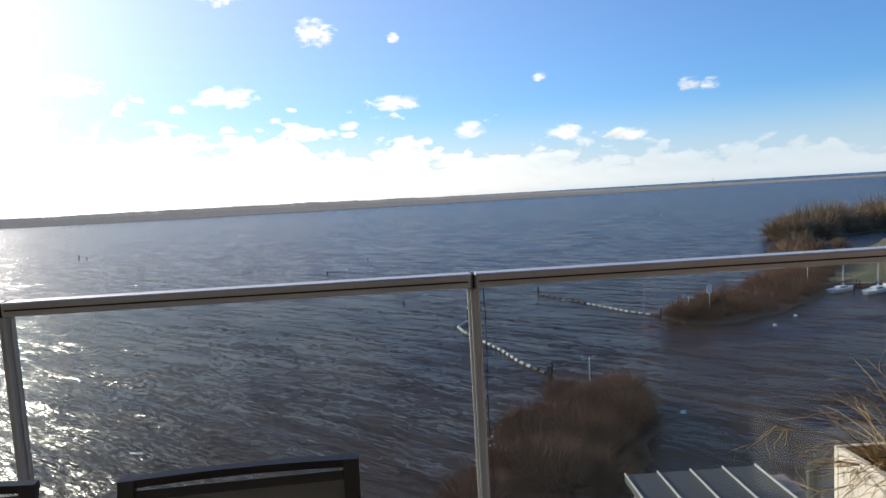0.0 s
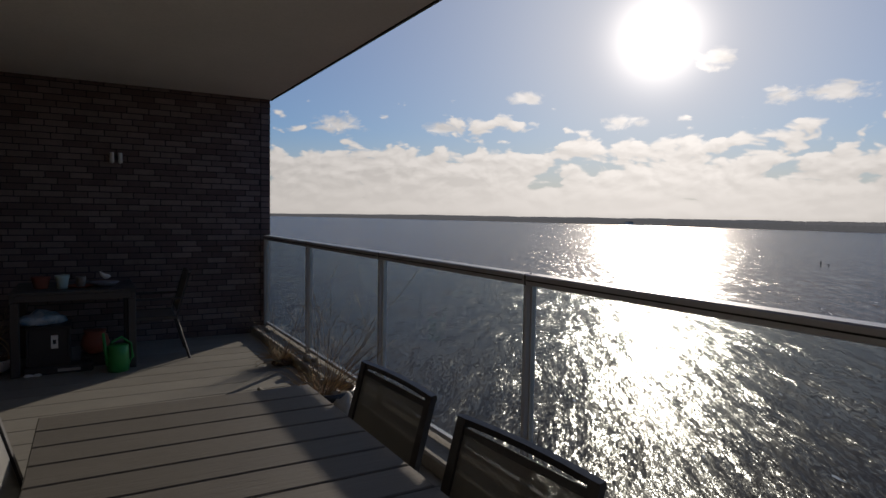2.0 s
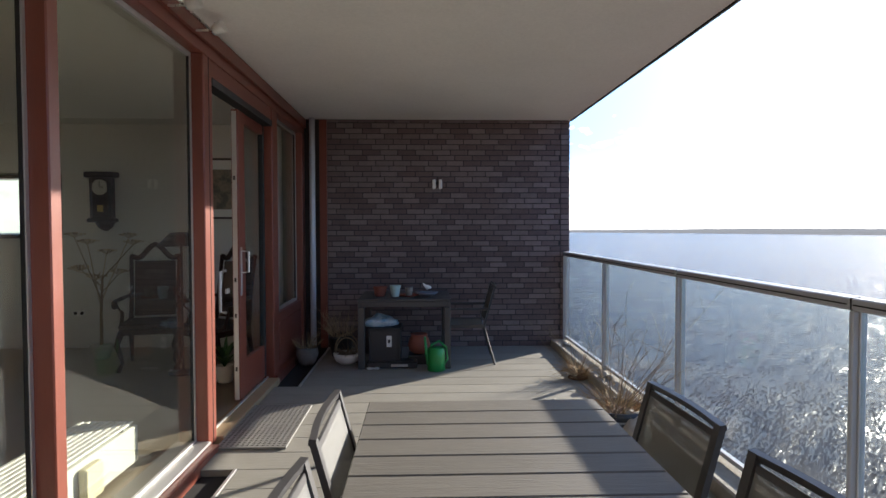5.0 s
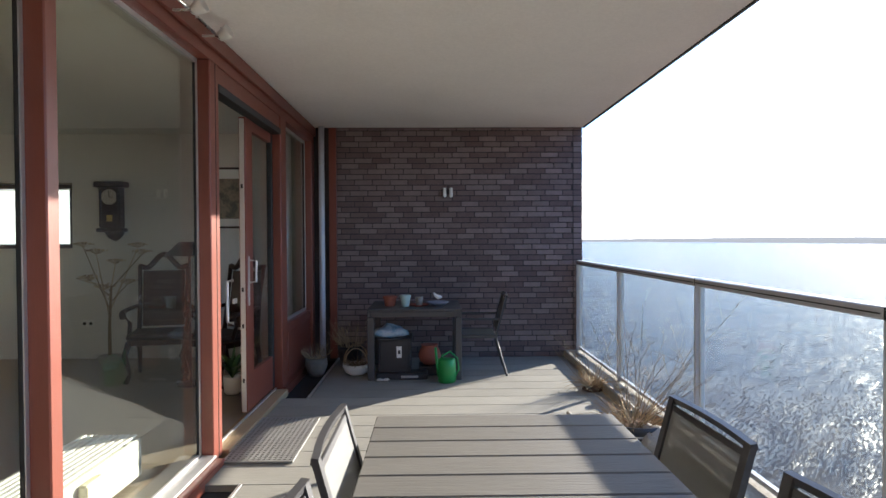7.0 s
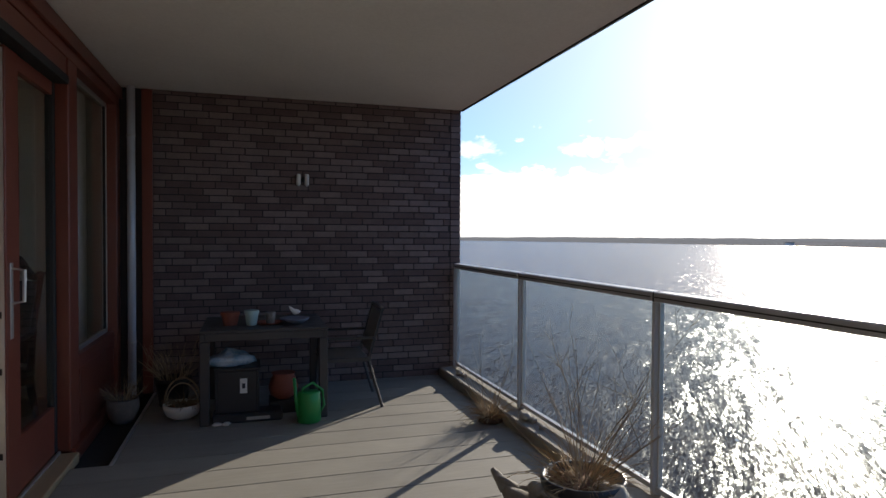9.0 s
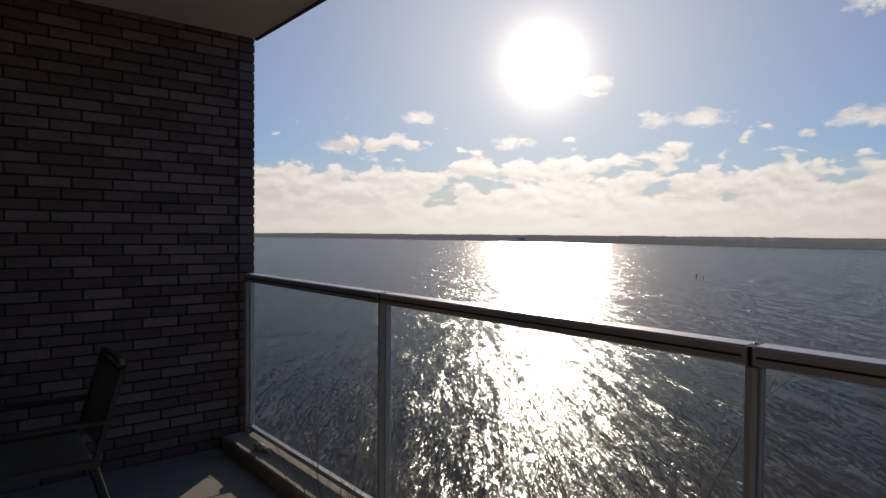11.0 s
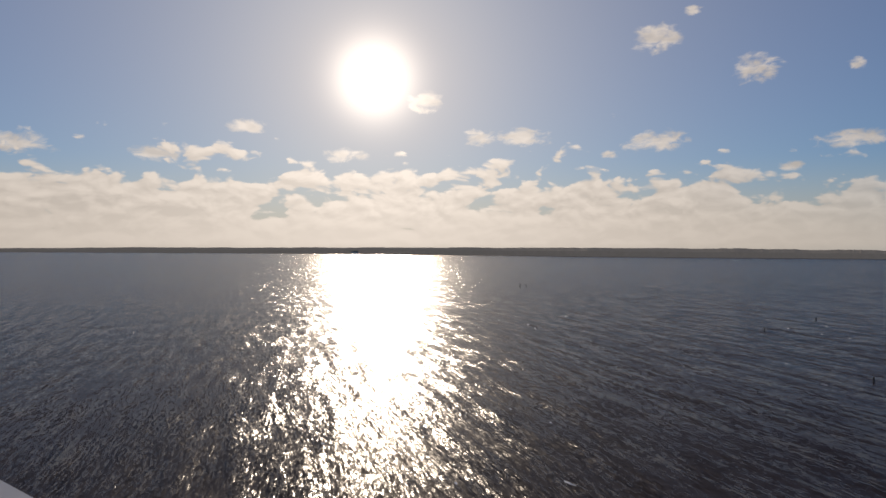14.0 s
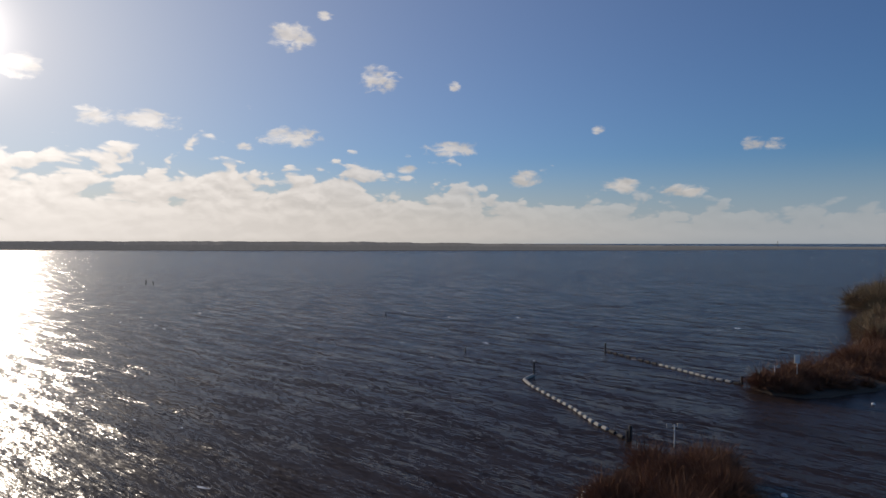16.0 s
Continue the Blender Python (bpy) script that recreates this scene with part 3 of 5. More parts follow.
slatted_table("side_table", "small dark slatted table against the brick wall", 0.35, 1.26, 0.77, 1.76, 0.745, 0.15, 0.002, mat("dark_stained_slat", (0.07, 0.066, 0.062), 0.6, stain=(0.2, 3), grain=(0.2, 26), stretch=(3.0, 0.2, 3.0), bump=0.2, random_amount=0.1))


def mat_object():
    """A perforated door mat: a grid of bars on a thin sheet."""
    d = thing("door_mat", "grey perforated metal door mat at the sliding door", "door mat")
    part("sheet", box_bm(2.62, 3.62, 0.055, 0.525, 0.003, 0.008), mat("mat_backing", (0.13, 0.13, 0.12), 0.8, stain=(0.2, 6)), d)
    vs, fs = [], []

    def bar(x0, x1, y0, y1, z):
        i = len(vs)
        vs.extend([(x0, y0, 0.008), (x1, y0, 0.008), (x1, y1, 0.008), (x0, y1, 0.008), (x0, y0, z), (x1, y0, z), (x1, y1, z), (x0, y1, z)])
        fs.extend([tuple(i + k for k in q) for q in ((4, 5, 6, 7), (0, 1, 5, 4), (1, 2, 6, 5), (2, 3, 7, 6), (3, 0, 4, 7))])

    for k in range(29):
        x = 2.62 + k * 0.0354
        bar(x, x + 0.016, 0.055, 0.525, 0.020)
    for k in range(14):
        y = 0.055 + k * 0.035
        bar(2.62, 3.622, y, y + 0.016, 0.018)
    g = new("grid", pieces_mesh("grid", vs, fs, mat("mat_metal", (0.30, 0.295, 0.275), 0.6, 0.3, stain=(0.2, 5), grain=(0.2, 60))))
    g.parent = d
    tagged(g, kind="stuff")


mat_object()


# ---- plants and ornaments along the railing ----
M_STRAW = mat("dry_straw", (0.44, 0.34, 0.19), 0.85, island=0.35, second=(0.28, 0.18, 0.10), rough_var=0)
M_TWIG = mat("bare_twig", (0.31, 0.235, 0.15), 0.85, island=0.35, second=(0.42, 0.34, 0.22), rough_var=0)
M_POT = mat("dark_glazed_pot", (0.035, 0.036, 0.042), 0.32, stain=(0.2, 8), grain=(0.2, 40))
M_SOIL = mat("dead_leaf_soil", (0.12, 0.06, 0.03), 0.95, stain=(0.3, 20), grain=(0.4, 60), bump=1.0)
M_STONE = mat("pale_stone", (0.42, 0.40, 0.36), 0.9, stain=(0.2, 9), grain=(0.2, 50), bump=0.6)
M_WOOD = mat("weathered_wood", (0.20, 0.155, 0.10), 0.8, stain=(0.3, 9), grain=(0.3, 40), stretch=(1, 1, 4), bump=0.5)
M_CARVED = mat("greyed_carved_wood", (0.27, 0.25, 0.215), 0.9, stain=(0.3, 9), grain=(0.3, 40), bump=0.5)
M_TERRA = mat("terracotta", (0.27, 0.085, 0.055), 0.85, stain=(0.2, 12), grain=(0.15, 60), bump=0.3)


def twigs_bm(seed, count, length, spread, base_r, droop=0.0, thick=0.003, forks=2, lean=(0.0, 0.0), curl=0.15):
    """Bare shoots that rise from a small base and fork once or twice."""
    rng = random.Random(seed)
    bm = bmesh.new()
    for _ in range(count):
        a = rng.uniform(0, 2 * math.pi)
        tilt = spread * math.sqrt(rng.random())
        r = base_r * math.sqrt(rng.random())
        p = Vector((r * math.cos(a), r * math.sin(a), 0))
        way = Vector((math.sin(tilt) * math.cos(a) + lean[0], math.sin(tilt) * math.sin(a) + lean[1], math.cos(tilt))).normalized()
        size = length * rng.uniform(0.45, 1.0)
        stack = [(p, way, size, thick * rng.uniform(0.7, 1.2), forks)]
        while stack:
            p, way, size, th, left = stack.pop()
            pts, n = [p.copy()], 4
            for k in range(n):
                way = (way + Vector((rng.gauss(0, curl), rng.gauss(0, curl), rng.gauss(0, curl * 0.6) - droop * (k + 1) / n))).normalized()
                p = p + way * size / n
                pts.append(p.copy())
            add_tube(bm, pts, [th, th * 0.85, th * 0.7, th * 0.5, th * 0.2], 3, cap=False)
            if left > 0:
                for _ in range(rng.choice((1, 2, 2))):
                    k = rng.choice((1, 2, 3))
                    side = (way + Vector((rng.gauss(0, 0.5), rng.gauss(0, 0.5), rng.gauss(0.1, 0.3)))).normalized()
                    stack.append((pts[k], side, size * rng.uniform(0.35, 0.6), th * 0.6, left - 1))
    return bm


def potted_shrub():
    t = thing("potted_shrub", "bare twiggy shrub in a dark round glazed pot", "potted plant", at=(3.50, 2.83, 0.0))
    part("pot", lathe_bm([(0.13, 0.0), (0.175, 0.02), (0.205, 0.12), (0.215, 0.19), (0.225, 0.20), (0.225, 0.235), (0.205, 0.235), (0.195, 0.20)], 32), M_POT, t, "dark glazed pot with a raised rim", True)
    part("rope_band", lathe_bm([(0.216, 0.165), (0.224, 0.172), (0.216, 0.179)], 32), M_STONE, t, smooth=True)
    part("soil", lathe_bm([(0.196, 0.196), (0.12, 0.212), (0.02, 0.22)], 20), M_SOIL, t)
    for k in range(20):
        part("stem", twigs_bm(60 + k, 1, 0.95, 0.95, 0.06, thick=0.0036, forks=3, lean=(-0.05, 0.22), curl=0.10), M_TWIG, t).location.z = 0.20
    part("dry_grass", twigs_bm(5, 170, 0.36, 1.25, 0.13, droop=0.25, thick=0.0026, forks=0), M_STRAW, t).location.z = 0.20
    return t


potted_shrub()


def grass_tuft(x, y, seed, size, count, label):
    t = thing("dry_grass_tuft", label, "plant", at=(x, y, 0.0))
    part("root_clump", lathe_bm([(0.08, 0.0), (0.10, 0.01), (0.09, 0.04), (0.05, 0.055), (0.02, 0.06)], 20), M_SOIL, t, smooth=True)
    for k in range(18):
        part("stalk", twigs_bm(seed * 20 + k, 1, size, 0.75, 0.05, thick=0.0024, forks=1, lean=(0.0, 0.08), curl=0.08), M_TWIG, t).location.z = 0.04
    part("blades", twigs_bm(seed + 1, count, size * 0.42, 1.25, 0.07, droop=0.35, thick=0.0024, forks=0), M_STRAW, t).location.z = 0.04
    return t


grass_tuft(1.75, 3.00, 11, 0.72, 190, "tuft of dry straw grass growing beside the kerb")


def bird(name, x, y, turn, k, label, head_up=True):
    t = thing(name, label, "ornament", "carved birds by the pot", at=(x, y, 0.0), turn=turn)
    body = blob_bm(0.15 * k, 0.075 * k, 0.075 * k, 4, 0.10, 3)
    for v in body.verts:
        v.co.z += 0.085 * k + (0.35 * max(0.0, -v.co.x - 0.05 * k))
        v.co.y *= 1.0 - 0.5 * max(0.0, -v.co.x / (0.15 * k))
        v.co.z = max(v.co.z, 0.0)
    part("body", body, M_CARVED, t, smooth=True)
    part("neck", tube_bm([(0.08 * k, 0, 0.10 * k), (0.115 * k, 0, 0.16 * k), (0.12 * k, 0, 0.20 * k)], [0.05 * k, 0.035 * k, 0.03 * k], 12), M_CARVED, t, smooth=True)
    hd = part("head", blob_bm(0.052 * k, 0.042 * k, 0.044 * k, 2, 0.06, 2), M_CARVED, t, smooth=True)
    hd.location = (0.13 * k, 0, 0.215 * k)
    part("beak", tube_bm([(0.165 * k, 0, 0.212 * k), (0.225 * k, 0, 0.200 * k)], [0.018 * k, 0.006 * k], 8), M_CARVED, t)
    part("tail", tube_bm([(-0.12 * k, 0, 0.13 * k), (-0.20 * k, 0, 0.19 * k), (-0.24 * k, 0, 0.215 * k)], [0.04 * k, 0.028 * k, 0.016 * k], 8), M_CARVED, t, smooth=True)
    return t


bird("bird_figure", 3.38, 2.52, 20, 0.90, "weathered carved wooden bird standing on the deck")
bird("bird_figure", 3.30, 2.64, 80, 0.84, "smaller carved wooden bird beside the dark pot")
stone_a = tagged(place(finish("boulder", blob_bm(0.13, 0.10, 0.14, 3, 0.3, 3, flat=-0.10), M_STONE, smooth=True), 3.66, 2.90, 0.10), "rounded pale boulder beside the dark pot", "stone")
for k, (x, y, r) in enumerate(((0.45, 3.18, 0.035), (0.53, 3.20, 0.025), (2.05, 3.17, 0.045), (2.12, 3.2, 0.03), (2.30, 3.19, 0.025))):
    tagged(place(finish("pebble", blob_bm(r * 1.4, r, r * 0.7, k + 5, 0.3, 2), M_STONE, smooth=True), x, y, 0.085 + r * 0.6), "small pale pebble lying on the kerb", "stone", "pebbles on the kerb")


def square_planter():
    t = thing("square_planter", "pale square planter with a dry straggling bush", "planter", at=(8.66, 2.98, 0.0))
    bm = bmesh.new()
    w, h, k = 0.22, 0.44, 0.025
    for a in ((-w, w, -w, -w + k), (-w, w, w - k, w), (-w, -w + k, -w + k, w - k), (w - k, w, -w + k, w - k)):
        add_box(bm, *a, 0.0, h, bevel=0.003)
    part("body", bm, mat("pale_fibre_cement", (0.58, 0.56, 0.50), 0.8, stain=(0.15, 5), grain=(0.1, 40), bump=0.3), t)
    part("soil", box_bm(-w + k, w - k, -w + k, w - k, 0.02, h - 0.05), M_SOIL, t)
    straw_twig = mat("straw_twig", (0.36, 0.27, 0.12), 0.85, island=0.3, second=(0.24, 0.15, 0.08), rough_var=0)
    for k in range(30):
        part("branch", twigs_bm(210 + k, 1, 0.55, 1.2, 0.12, droop=0.16, thick=0.0036, forks=3, lean=(-0.25, -0.05), curl=0.32), straw_twig, t).location.z = h - 0.06
    tagged(part("fine_growth", twigs_bm(22, 90, 0.42, 1.3, 0.14, droop=0.3, thick=0.002, forks=2, lean=(-0.25, 0.0), curl=0.3), M_STRAW, t), kind="stuff").location.z = h - 0.06
    return t


square_planter()

# ---- at the brick wall ----
M_CHROME = mat("brushed_steel", (0.62, 0.62, 0.60), 0.28, 0.9, stain=(0.05, 5))


def wall_lamp():
    t = thing("wall_lamp", "pair of pale metal cylinder wall lamps on brick", "lamp", at=(0.0, 1.65, 2.05))
    part("plate", box_bm(0.001, 0.02, -0.045, 0.045, -0.02, 0.02, bevel=0.003), M_RUBBER, t, "dark mounting plate")
    for y in (-0.040, 0.040):
        part("cylinder", lathe_bm([(0.017, -0.056), (0.023, -0.053), (0.021, 0.045), (0.018, 0.056)], 20), M_WHITE, t, "white metal lamp cylinder", True).location = (0.045, y, 0)
        part("lamp_tip", lathe_bm([(0.004, -0.066), (0.010, -0.062), (0.011, -0.054)], 12), M_ALU, t, smooth=True).location = (0.045, y, 0)


wall_lamp()
pipe = thing("downpipe", "grey metal rainwater downpipe in the corner", "pipe")
part("pipe", tube_bm([(0.085, 0.105, -0.04), (0.085, 0.105, H)], 0.036, 16), mat("zinc_pipe", (0.60, 0.62, 0.66), 0.38, 0.1, stain=(0.15, 4)), pipe, smooth=True)
for z in (0.5, 1.5, 2.4):
    part("bracket", lathe_bm([(0.037, -0.008), (0.039, -0.008), (0.039, 0.008), (0.037, 0.008)], 16), M_ALU, pipe).location = (0.085, 0.105, z)


def flower_pot(name, x, y, z, r, h, material, label, rim=True):
    t = thing(name, label, "pot", "pots on the small table", at=(x, y, z))
    part("body", lathe_bm([(r * 0.70, 0.0), (r * 0.74, 0.006), (r * 0.96, h * 0.80), (r * 0.96, h), (r * 0.85, h), (r * 0.80, h * 0.85)], 20), material, t, smooth=True)
    if rim:
        part("rim", lathe_bm([(r * 0.97, h * 0.78), (r * 1.04, h * 0.80), (r * 1.04, h * 0.995), (r * 0.97, h)], 20), material, t)
    return t


TOP = 0.746
flower_pot("flower_pot", 0.95, 0.99, TOP, 0.075, 0.11, M_TERRA, "terracotta flower pot on a saucer on the small table")
tagged(place(finish("saucer", lathe_bm([(0.08, 0.0), (0.115, 0.012), (0.118, 0.018), (0.10, 0.012)], 20), M_TERRA), 0.95, 1.30, TOP), "empty terracotta saucer on the small table", "saucer")
flower_pot("flower_pot", 1.00, 1.16, TOP, 0.058, 0.125, mat("mint_glaze", (0.42, 0.58, 0.55), 0.4), "pale mint green glazed flower pot")
flower_pot("lantern_pot", 1.00, 1.31, TOP, 0.045, 0.105, mat("speckled_glaze", (0.12, 0.11, 0.10), 0.5, grain=(0.9, 60), second=(0.45, 0.43, 0.38)), "dark speckled openwork ceramic pot", False)
dish = thing("bird_dish", "shallow grey dish with a white china bird", "dish", at=(1.0, 1.51, TOP))
part("bowl", lathe_bm([(0.05, 0.0), (0.11, 0.035), (0.125, 0.05), (0.115, 0.05), (0.05, 0.02)], 24), mat("blue_grey_glaze", (0.20, 0.22, 0.27), 0.4), dish, smooth=True)
bb = blob_bm(0.022, 0.05, 0.025, 1, 0.1, 2)
for v in bb.verts:
    v.co.z += 0.10 + max(0.0, -v.co.y - 0.01) * 1.2
part("china_bird", bb, M_WHITE, dish, "white china bird", True)

# things stored under and beside the small table
M_BLACK = mat("black_plastic", (0.022, 0.022, 0.024), 0.5, stain=(0.2, 6))
crate = thing("storage_crate", "black plastic crate stored under the small table", "crate", at=(0.98, 1.05, 0.0))
bm = bmesh.new()
for a in ((-0.18, 0.18, -0.17, -0.15), (-0.18, 0.18, 0.15, 0.17), (-0.18, -0.16, -0.15, 0.15), (0.16, 0.18, -0.15, 0.15)):
    add_box(bm, *a, 0.02, 0.40, bevel=0.004)
add_box(bm, -0.18, 0.18, -0.17, 0.17, 0.0, 0.02)
part("box", bm, M_BLACK, crate)
part("rim", box_bm(-0.19, 0.19, -0.18, 0.18, 0.40, 0.425, bevel=0.006), M_BLACK, crate)
part("label", box_bm(0.1802, 0.183, 0.02, 0.075, 0.22, 0.34), M_WHITE, crate, "white paper label")
part("label_mark", box_bm(0.1832, 0.184, 0.035, 0.06, 0.26, 0.30), M_BLACK, crate)
bag = finish("plastic_bag", blob_bm(0.10, 0.17, 0.075, 9, 0.55, 3, flat=-0.045), mat("pale_plastic_bag", (0.55, 0.62, 0.66), 0.35, stain=(0.3, 10), second=(0.16, 0.30, 0.42)), smooth=True)
tagged(place(bag, 1.02, 1.0, 0.4685, 12), "crumpled pale blue and white plastic bag on the crate", "bag")
tray = thing("plant_tray", "flat black tray with garden odds and ends", "tray", at=(1.13, 1.10, 0.0))
part("tray", box_bm(-0.11, 0.10, -0.24, 0.30, 0.0, 0.07, bevel=0.012), M_BLACK, tray)
part("paper", box_bm(0.1003, 0.103, 0.02, 0.20, 0.02, 0.045), M_STONE, tray)
for k, y in enumerate((-0.20, -0.13)):
    part("scrap", blob_bm(0.03, 0.035, 0.012, k, 0.5, 2), M_WHITE, tray).location = (0.13, y, 0.012)
urn = thing("clay_urn", "round terracotta urn under the small table", "pot", at=(0.92, 1.42, 0.0))
part("stand", box_bm(-0.12, 0.12, -0.12, 0.12, 0.0, 0.10, bevel=0.006), M_BLACK, urn)
part("body", lathe_bm([(0.06, 0.10), (0.11, 0.14), (0.125, 0.20), (0.105, 0.27), (0.085, 0.30), (0.10, 0.32), (0.09, 0.32)], 24), M_TERRA, urn, smooth=True)
can = thing("watering_can", "bright green plastic watering can on the deck", "watering can", at=(1.33, 1.60, 0.0), turn=10)
M_GREEN = mat("green_plastic", (0.02, 0.26, 0.06), 0.35, stain=(0.1, 8))
part("body", lathe_bm([(0.085, 0.0), (0.095, 0.01), (0.092, 0.16), (0.088, 0.235), (0.07, 0.245)], 24), M_GREEN, can, smooth=True)
part("spout", tube_bm([(0.0, -0.08, 0.06), (0.0, -0.105, 0.2), (0.0, -0.12, 0.36)], [0.022, 0.016, 0.012], 10), M_GREEN, can, smooth=True)
part("handle", tube_bm([(0.0, 0.085, 0.05), (0.0, 0.125, 0.12), (0.0, 0.11, 0.24), (0.0, 0.03, 0.31), (0.0, -0.05, 0.27), (0.0, -0.06, 0.235)], 0.011, 10), M_GREEN, can, smooth=True)
bowl = thing("bowl_planter", "white bowl planter with a dried hoop wreath", "planter", at=(0.95, 0.62, 0.0))
part("bowl", lathe_bm([(0.07, 0.0), (0.12, 0.03), (0.145, 0.085), (0.15, 0.12), (0.135, 0.12), (0.12, 0.09)], 28), M_WHITE, bowl, smooth=True)
part("soil", lathe_bm([(0.13, 0.09), (0.08, 0.11), (0.01, 0.118)], 18), M_SOIL, bowl)
bm = bmesh.new()
add_tube(bm, [(0, 0.135 * math.cos(a), 0.13 + 0.20 * math.sin(a)) for a in [math.pi * k / 14 for k in range(15)]], 0.008, 6)
add_tube(bm, [(0.02, 0.12 * math.cos(a), 0.12 + 0.17 * math.sin(a)) for a in [math.pi * k / 14 for k in range(15)]], 0.006, 6)
part("hoop", bm, M_TWIG, bowl)
part("dead_leaves", twigs_bm(31, 60, 0.16, 1.2, 0.09, droop=0.3, thick=0.006, forks=0), M_WOOD, bowl).location.z = 0.11
corner = thing("corner_planter", "round stone planter in the dark corner", "planter", at=(0.80, 0.155, 0.0))
part("pot", lathe_bm([(0.07, -0.044), (0.10, 0.0), (0.125, 0.08), (0.12, 0.15), (0.105, 0.16), (0.10, 0.13)], 24), mat("grey_stoneware", (0.20, 0.19, 0.17), 0.85, stain=(0.3, 12), grain=(0.3, 40), bump=0.5), corner, smooth=True)
part("dry_stems", twigs_bm(41, 50, 0.22, 0.9, 0.08, thick=0.003, forks=1), M_TWIG, corner).location.z = 0.13
dark_pot = thing("black_planter", "black plastic planter with dead stems", "planter", at=(0.50, 0.50, 0.0))
part("pot", lathe_bm([(0.11, 0.0), (0.14, 0.20), (0.15, 0.21), (0.15, 0.24), (0.135, 0.24), (0.13, 0.2)], 24), M_BLACK, dark_pot, smooth=True)
part("stems", twigs_bm(43, 60, 0.42, 0.7, 0.10, thick=0.003, forks=1), M_TWIG, dark_pot).location.z = 0.18


def spot_rail():
    t = thing("spot_rail", "metal bar with three small tilted spotlights", "lamp", at=(0, 0, 0))
    part("bar", tube_bm([(3.70, 0.115, 2.755), (4.75, 0.115, 2.755)], 0.009, 10), M_CHROME, t, smooth=True)
    for x in (3.78, 4.22, 4.66):
        part("bracket", tube_bm([(x, 0.021, 2.755), (x, 0.115, 2.755)], 0.008, 8), M_CHROME, t)
        head = part("spot_head", lathe_bm([(0.012, -0.035), (0.032, -0.028), (0.040, 0.02), (0.044, 0.045), (0.038, 0.045), (0.03, 0.02)], 18), M_WHITE, t, "white spotlight head", True)
        head.matrix_world = pose(x - 0.02, 0.15, 2.77, -62, 25, 0)
        part("wing", box_bm(x - 0.045, x + 0.005, 0.135, 0.155, 2.802, 2.806), M_CHROME, t)


spot_rail()

# ---- living room seen through the glass ----
room_window = thing("window_5", "small living room window with a raised blind", "window", kind="structure")
bm = bmesh.new()
for a in ((-4.25, -4.20, 1.38, 2.18), (-3.08, -3.03, 1.38, 2.18), (-4.20, -3.08, 1.38, 1.43), (-4.20, -3.08, 2.13, 2.18)):
    add_box(bm, -0.22, -0.14, a[0], a[1], a[2], a[3])
part("window_frame", bm, M_BLACK, room_window)
pane_part("pane", box_bm(-0.19, -0.184, -4.20, -3.08, 1.43, 2.13), M_PANE, room_window)
bm = bmesh.new()
for k in range(5):
    add_box(bm, -0.13, -0.09, -4.26, -3.02, 2.105 + 0.02 * k, 2.115 + 0.02 * k)
part("blind", bm, M_WOOD, room_window, "raised slatted blind")


def wall_clock():
    t = thing("wall_clock", "dark carved wooden pendulum clock on the wall", "clock", at=(-0.099, -2.50, -0.05))
    dark = mat("dark_walnut", (0.035, 0.022, 0.016), 0.4, stain=(0.2, 6), grain=(0.2, 30))
    part("case", box_bm(0.0, 0.13, -0.125, 0.125, 1.68, 2.18, bevel=0.01), dark, t)
    part("cornice", box_bm(0.0, 0.16, -0.185, 0.185, 2.18, 2.25, bevel=0.012), dark, t)
    part("base", box_bm(0.0, 0.15, -0.16, 0.16, 1.63, 1.68, bevel=0.01), dark, t)
    foot = lathe_bm([(0.02, 1.52), (0.08, 1.56), (0.12, 1.63)], 16)
    part("finial", foot, dark, t, smooth=True)
    dial = lathe_bm([(0.095, 0.0), (0.095, 0.008)], 28)
    d = part("dial", dial, mat("ivory_dial", (0.62, 0.58, 0.48), 0.5), t, "ivory clock dial")
    d.matrix_world = pose(0.032, -2.50, 2.01, 0, 90, 0)
    part("pointer", box_bm(0.140, 0.143, -0.004, 0.004, 2.06, 2.13), M_BLACK, t)
    part("pointer", box_bm(0.140, 0.143, 0.0, 0.05, 2.056, 2.064), M_BLACK, t)
    part("pendulum", box_bm(0.131, 0.136, -0.035, 0.035, 1.76, 1.84, bevel=0.002), mat("brass", (0.5, 0.35, 0.12), 0.3, 0.9), t)
    for y in (-0.105, 0.105):
        part("column", lathe_bm([(0.018, 1.69), (0.014, 1.8), (0.016, 2.06), (0.02, 2.17)], 10), dark, t).location = (0.14, y, 0)
    return t


wall_clock()


def framed_print(y0, y1, z0, z1):
    t = thing("framed_print", "framed landscape print with a pale mount", "picture", at=(-0.099, 0, 0))
    bm = bmesh.new()
    k = 0.025
    for a in ((y0, y1, z0, z0 + k), (y0, y1, z1 - k, z1), (y0, y0 + k, z0 + k, z1 - k), (y1 - k, y1, z0 + k, z1 - k)):
        add_box(bm, 0.0, 0.025, *a, bevel=0.002)
    part("frame", bm, mat("dark_frame", (0.05, 0.035, 0.025), 0.4), t)
    part("mount", box_bm(0.0, 0.012, y0 + k, y1 - k, z0 + k, z1 - k), M_WHITE, t)
    part("print", box_bm(0.0125, 0.014, y0 + 0.09, y1 - 0.09, z0 + 0.12, z1 - 0.14), mat("sepia_print", (0.36, 0.30, 0.22), 0.8, stain=(0.9, 7), grain=(0.3, 30), second=(0.12, 0.11, 0.09)), t, "sepia landscape print")


framed_print(-1.30, -0.84, 1.62, 2.38)


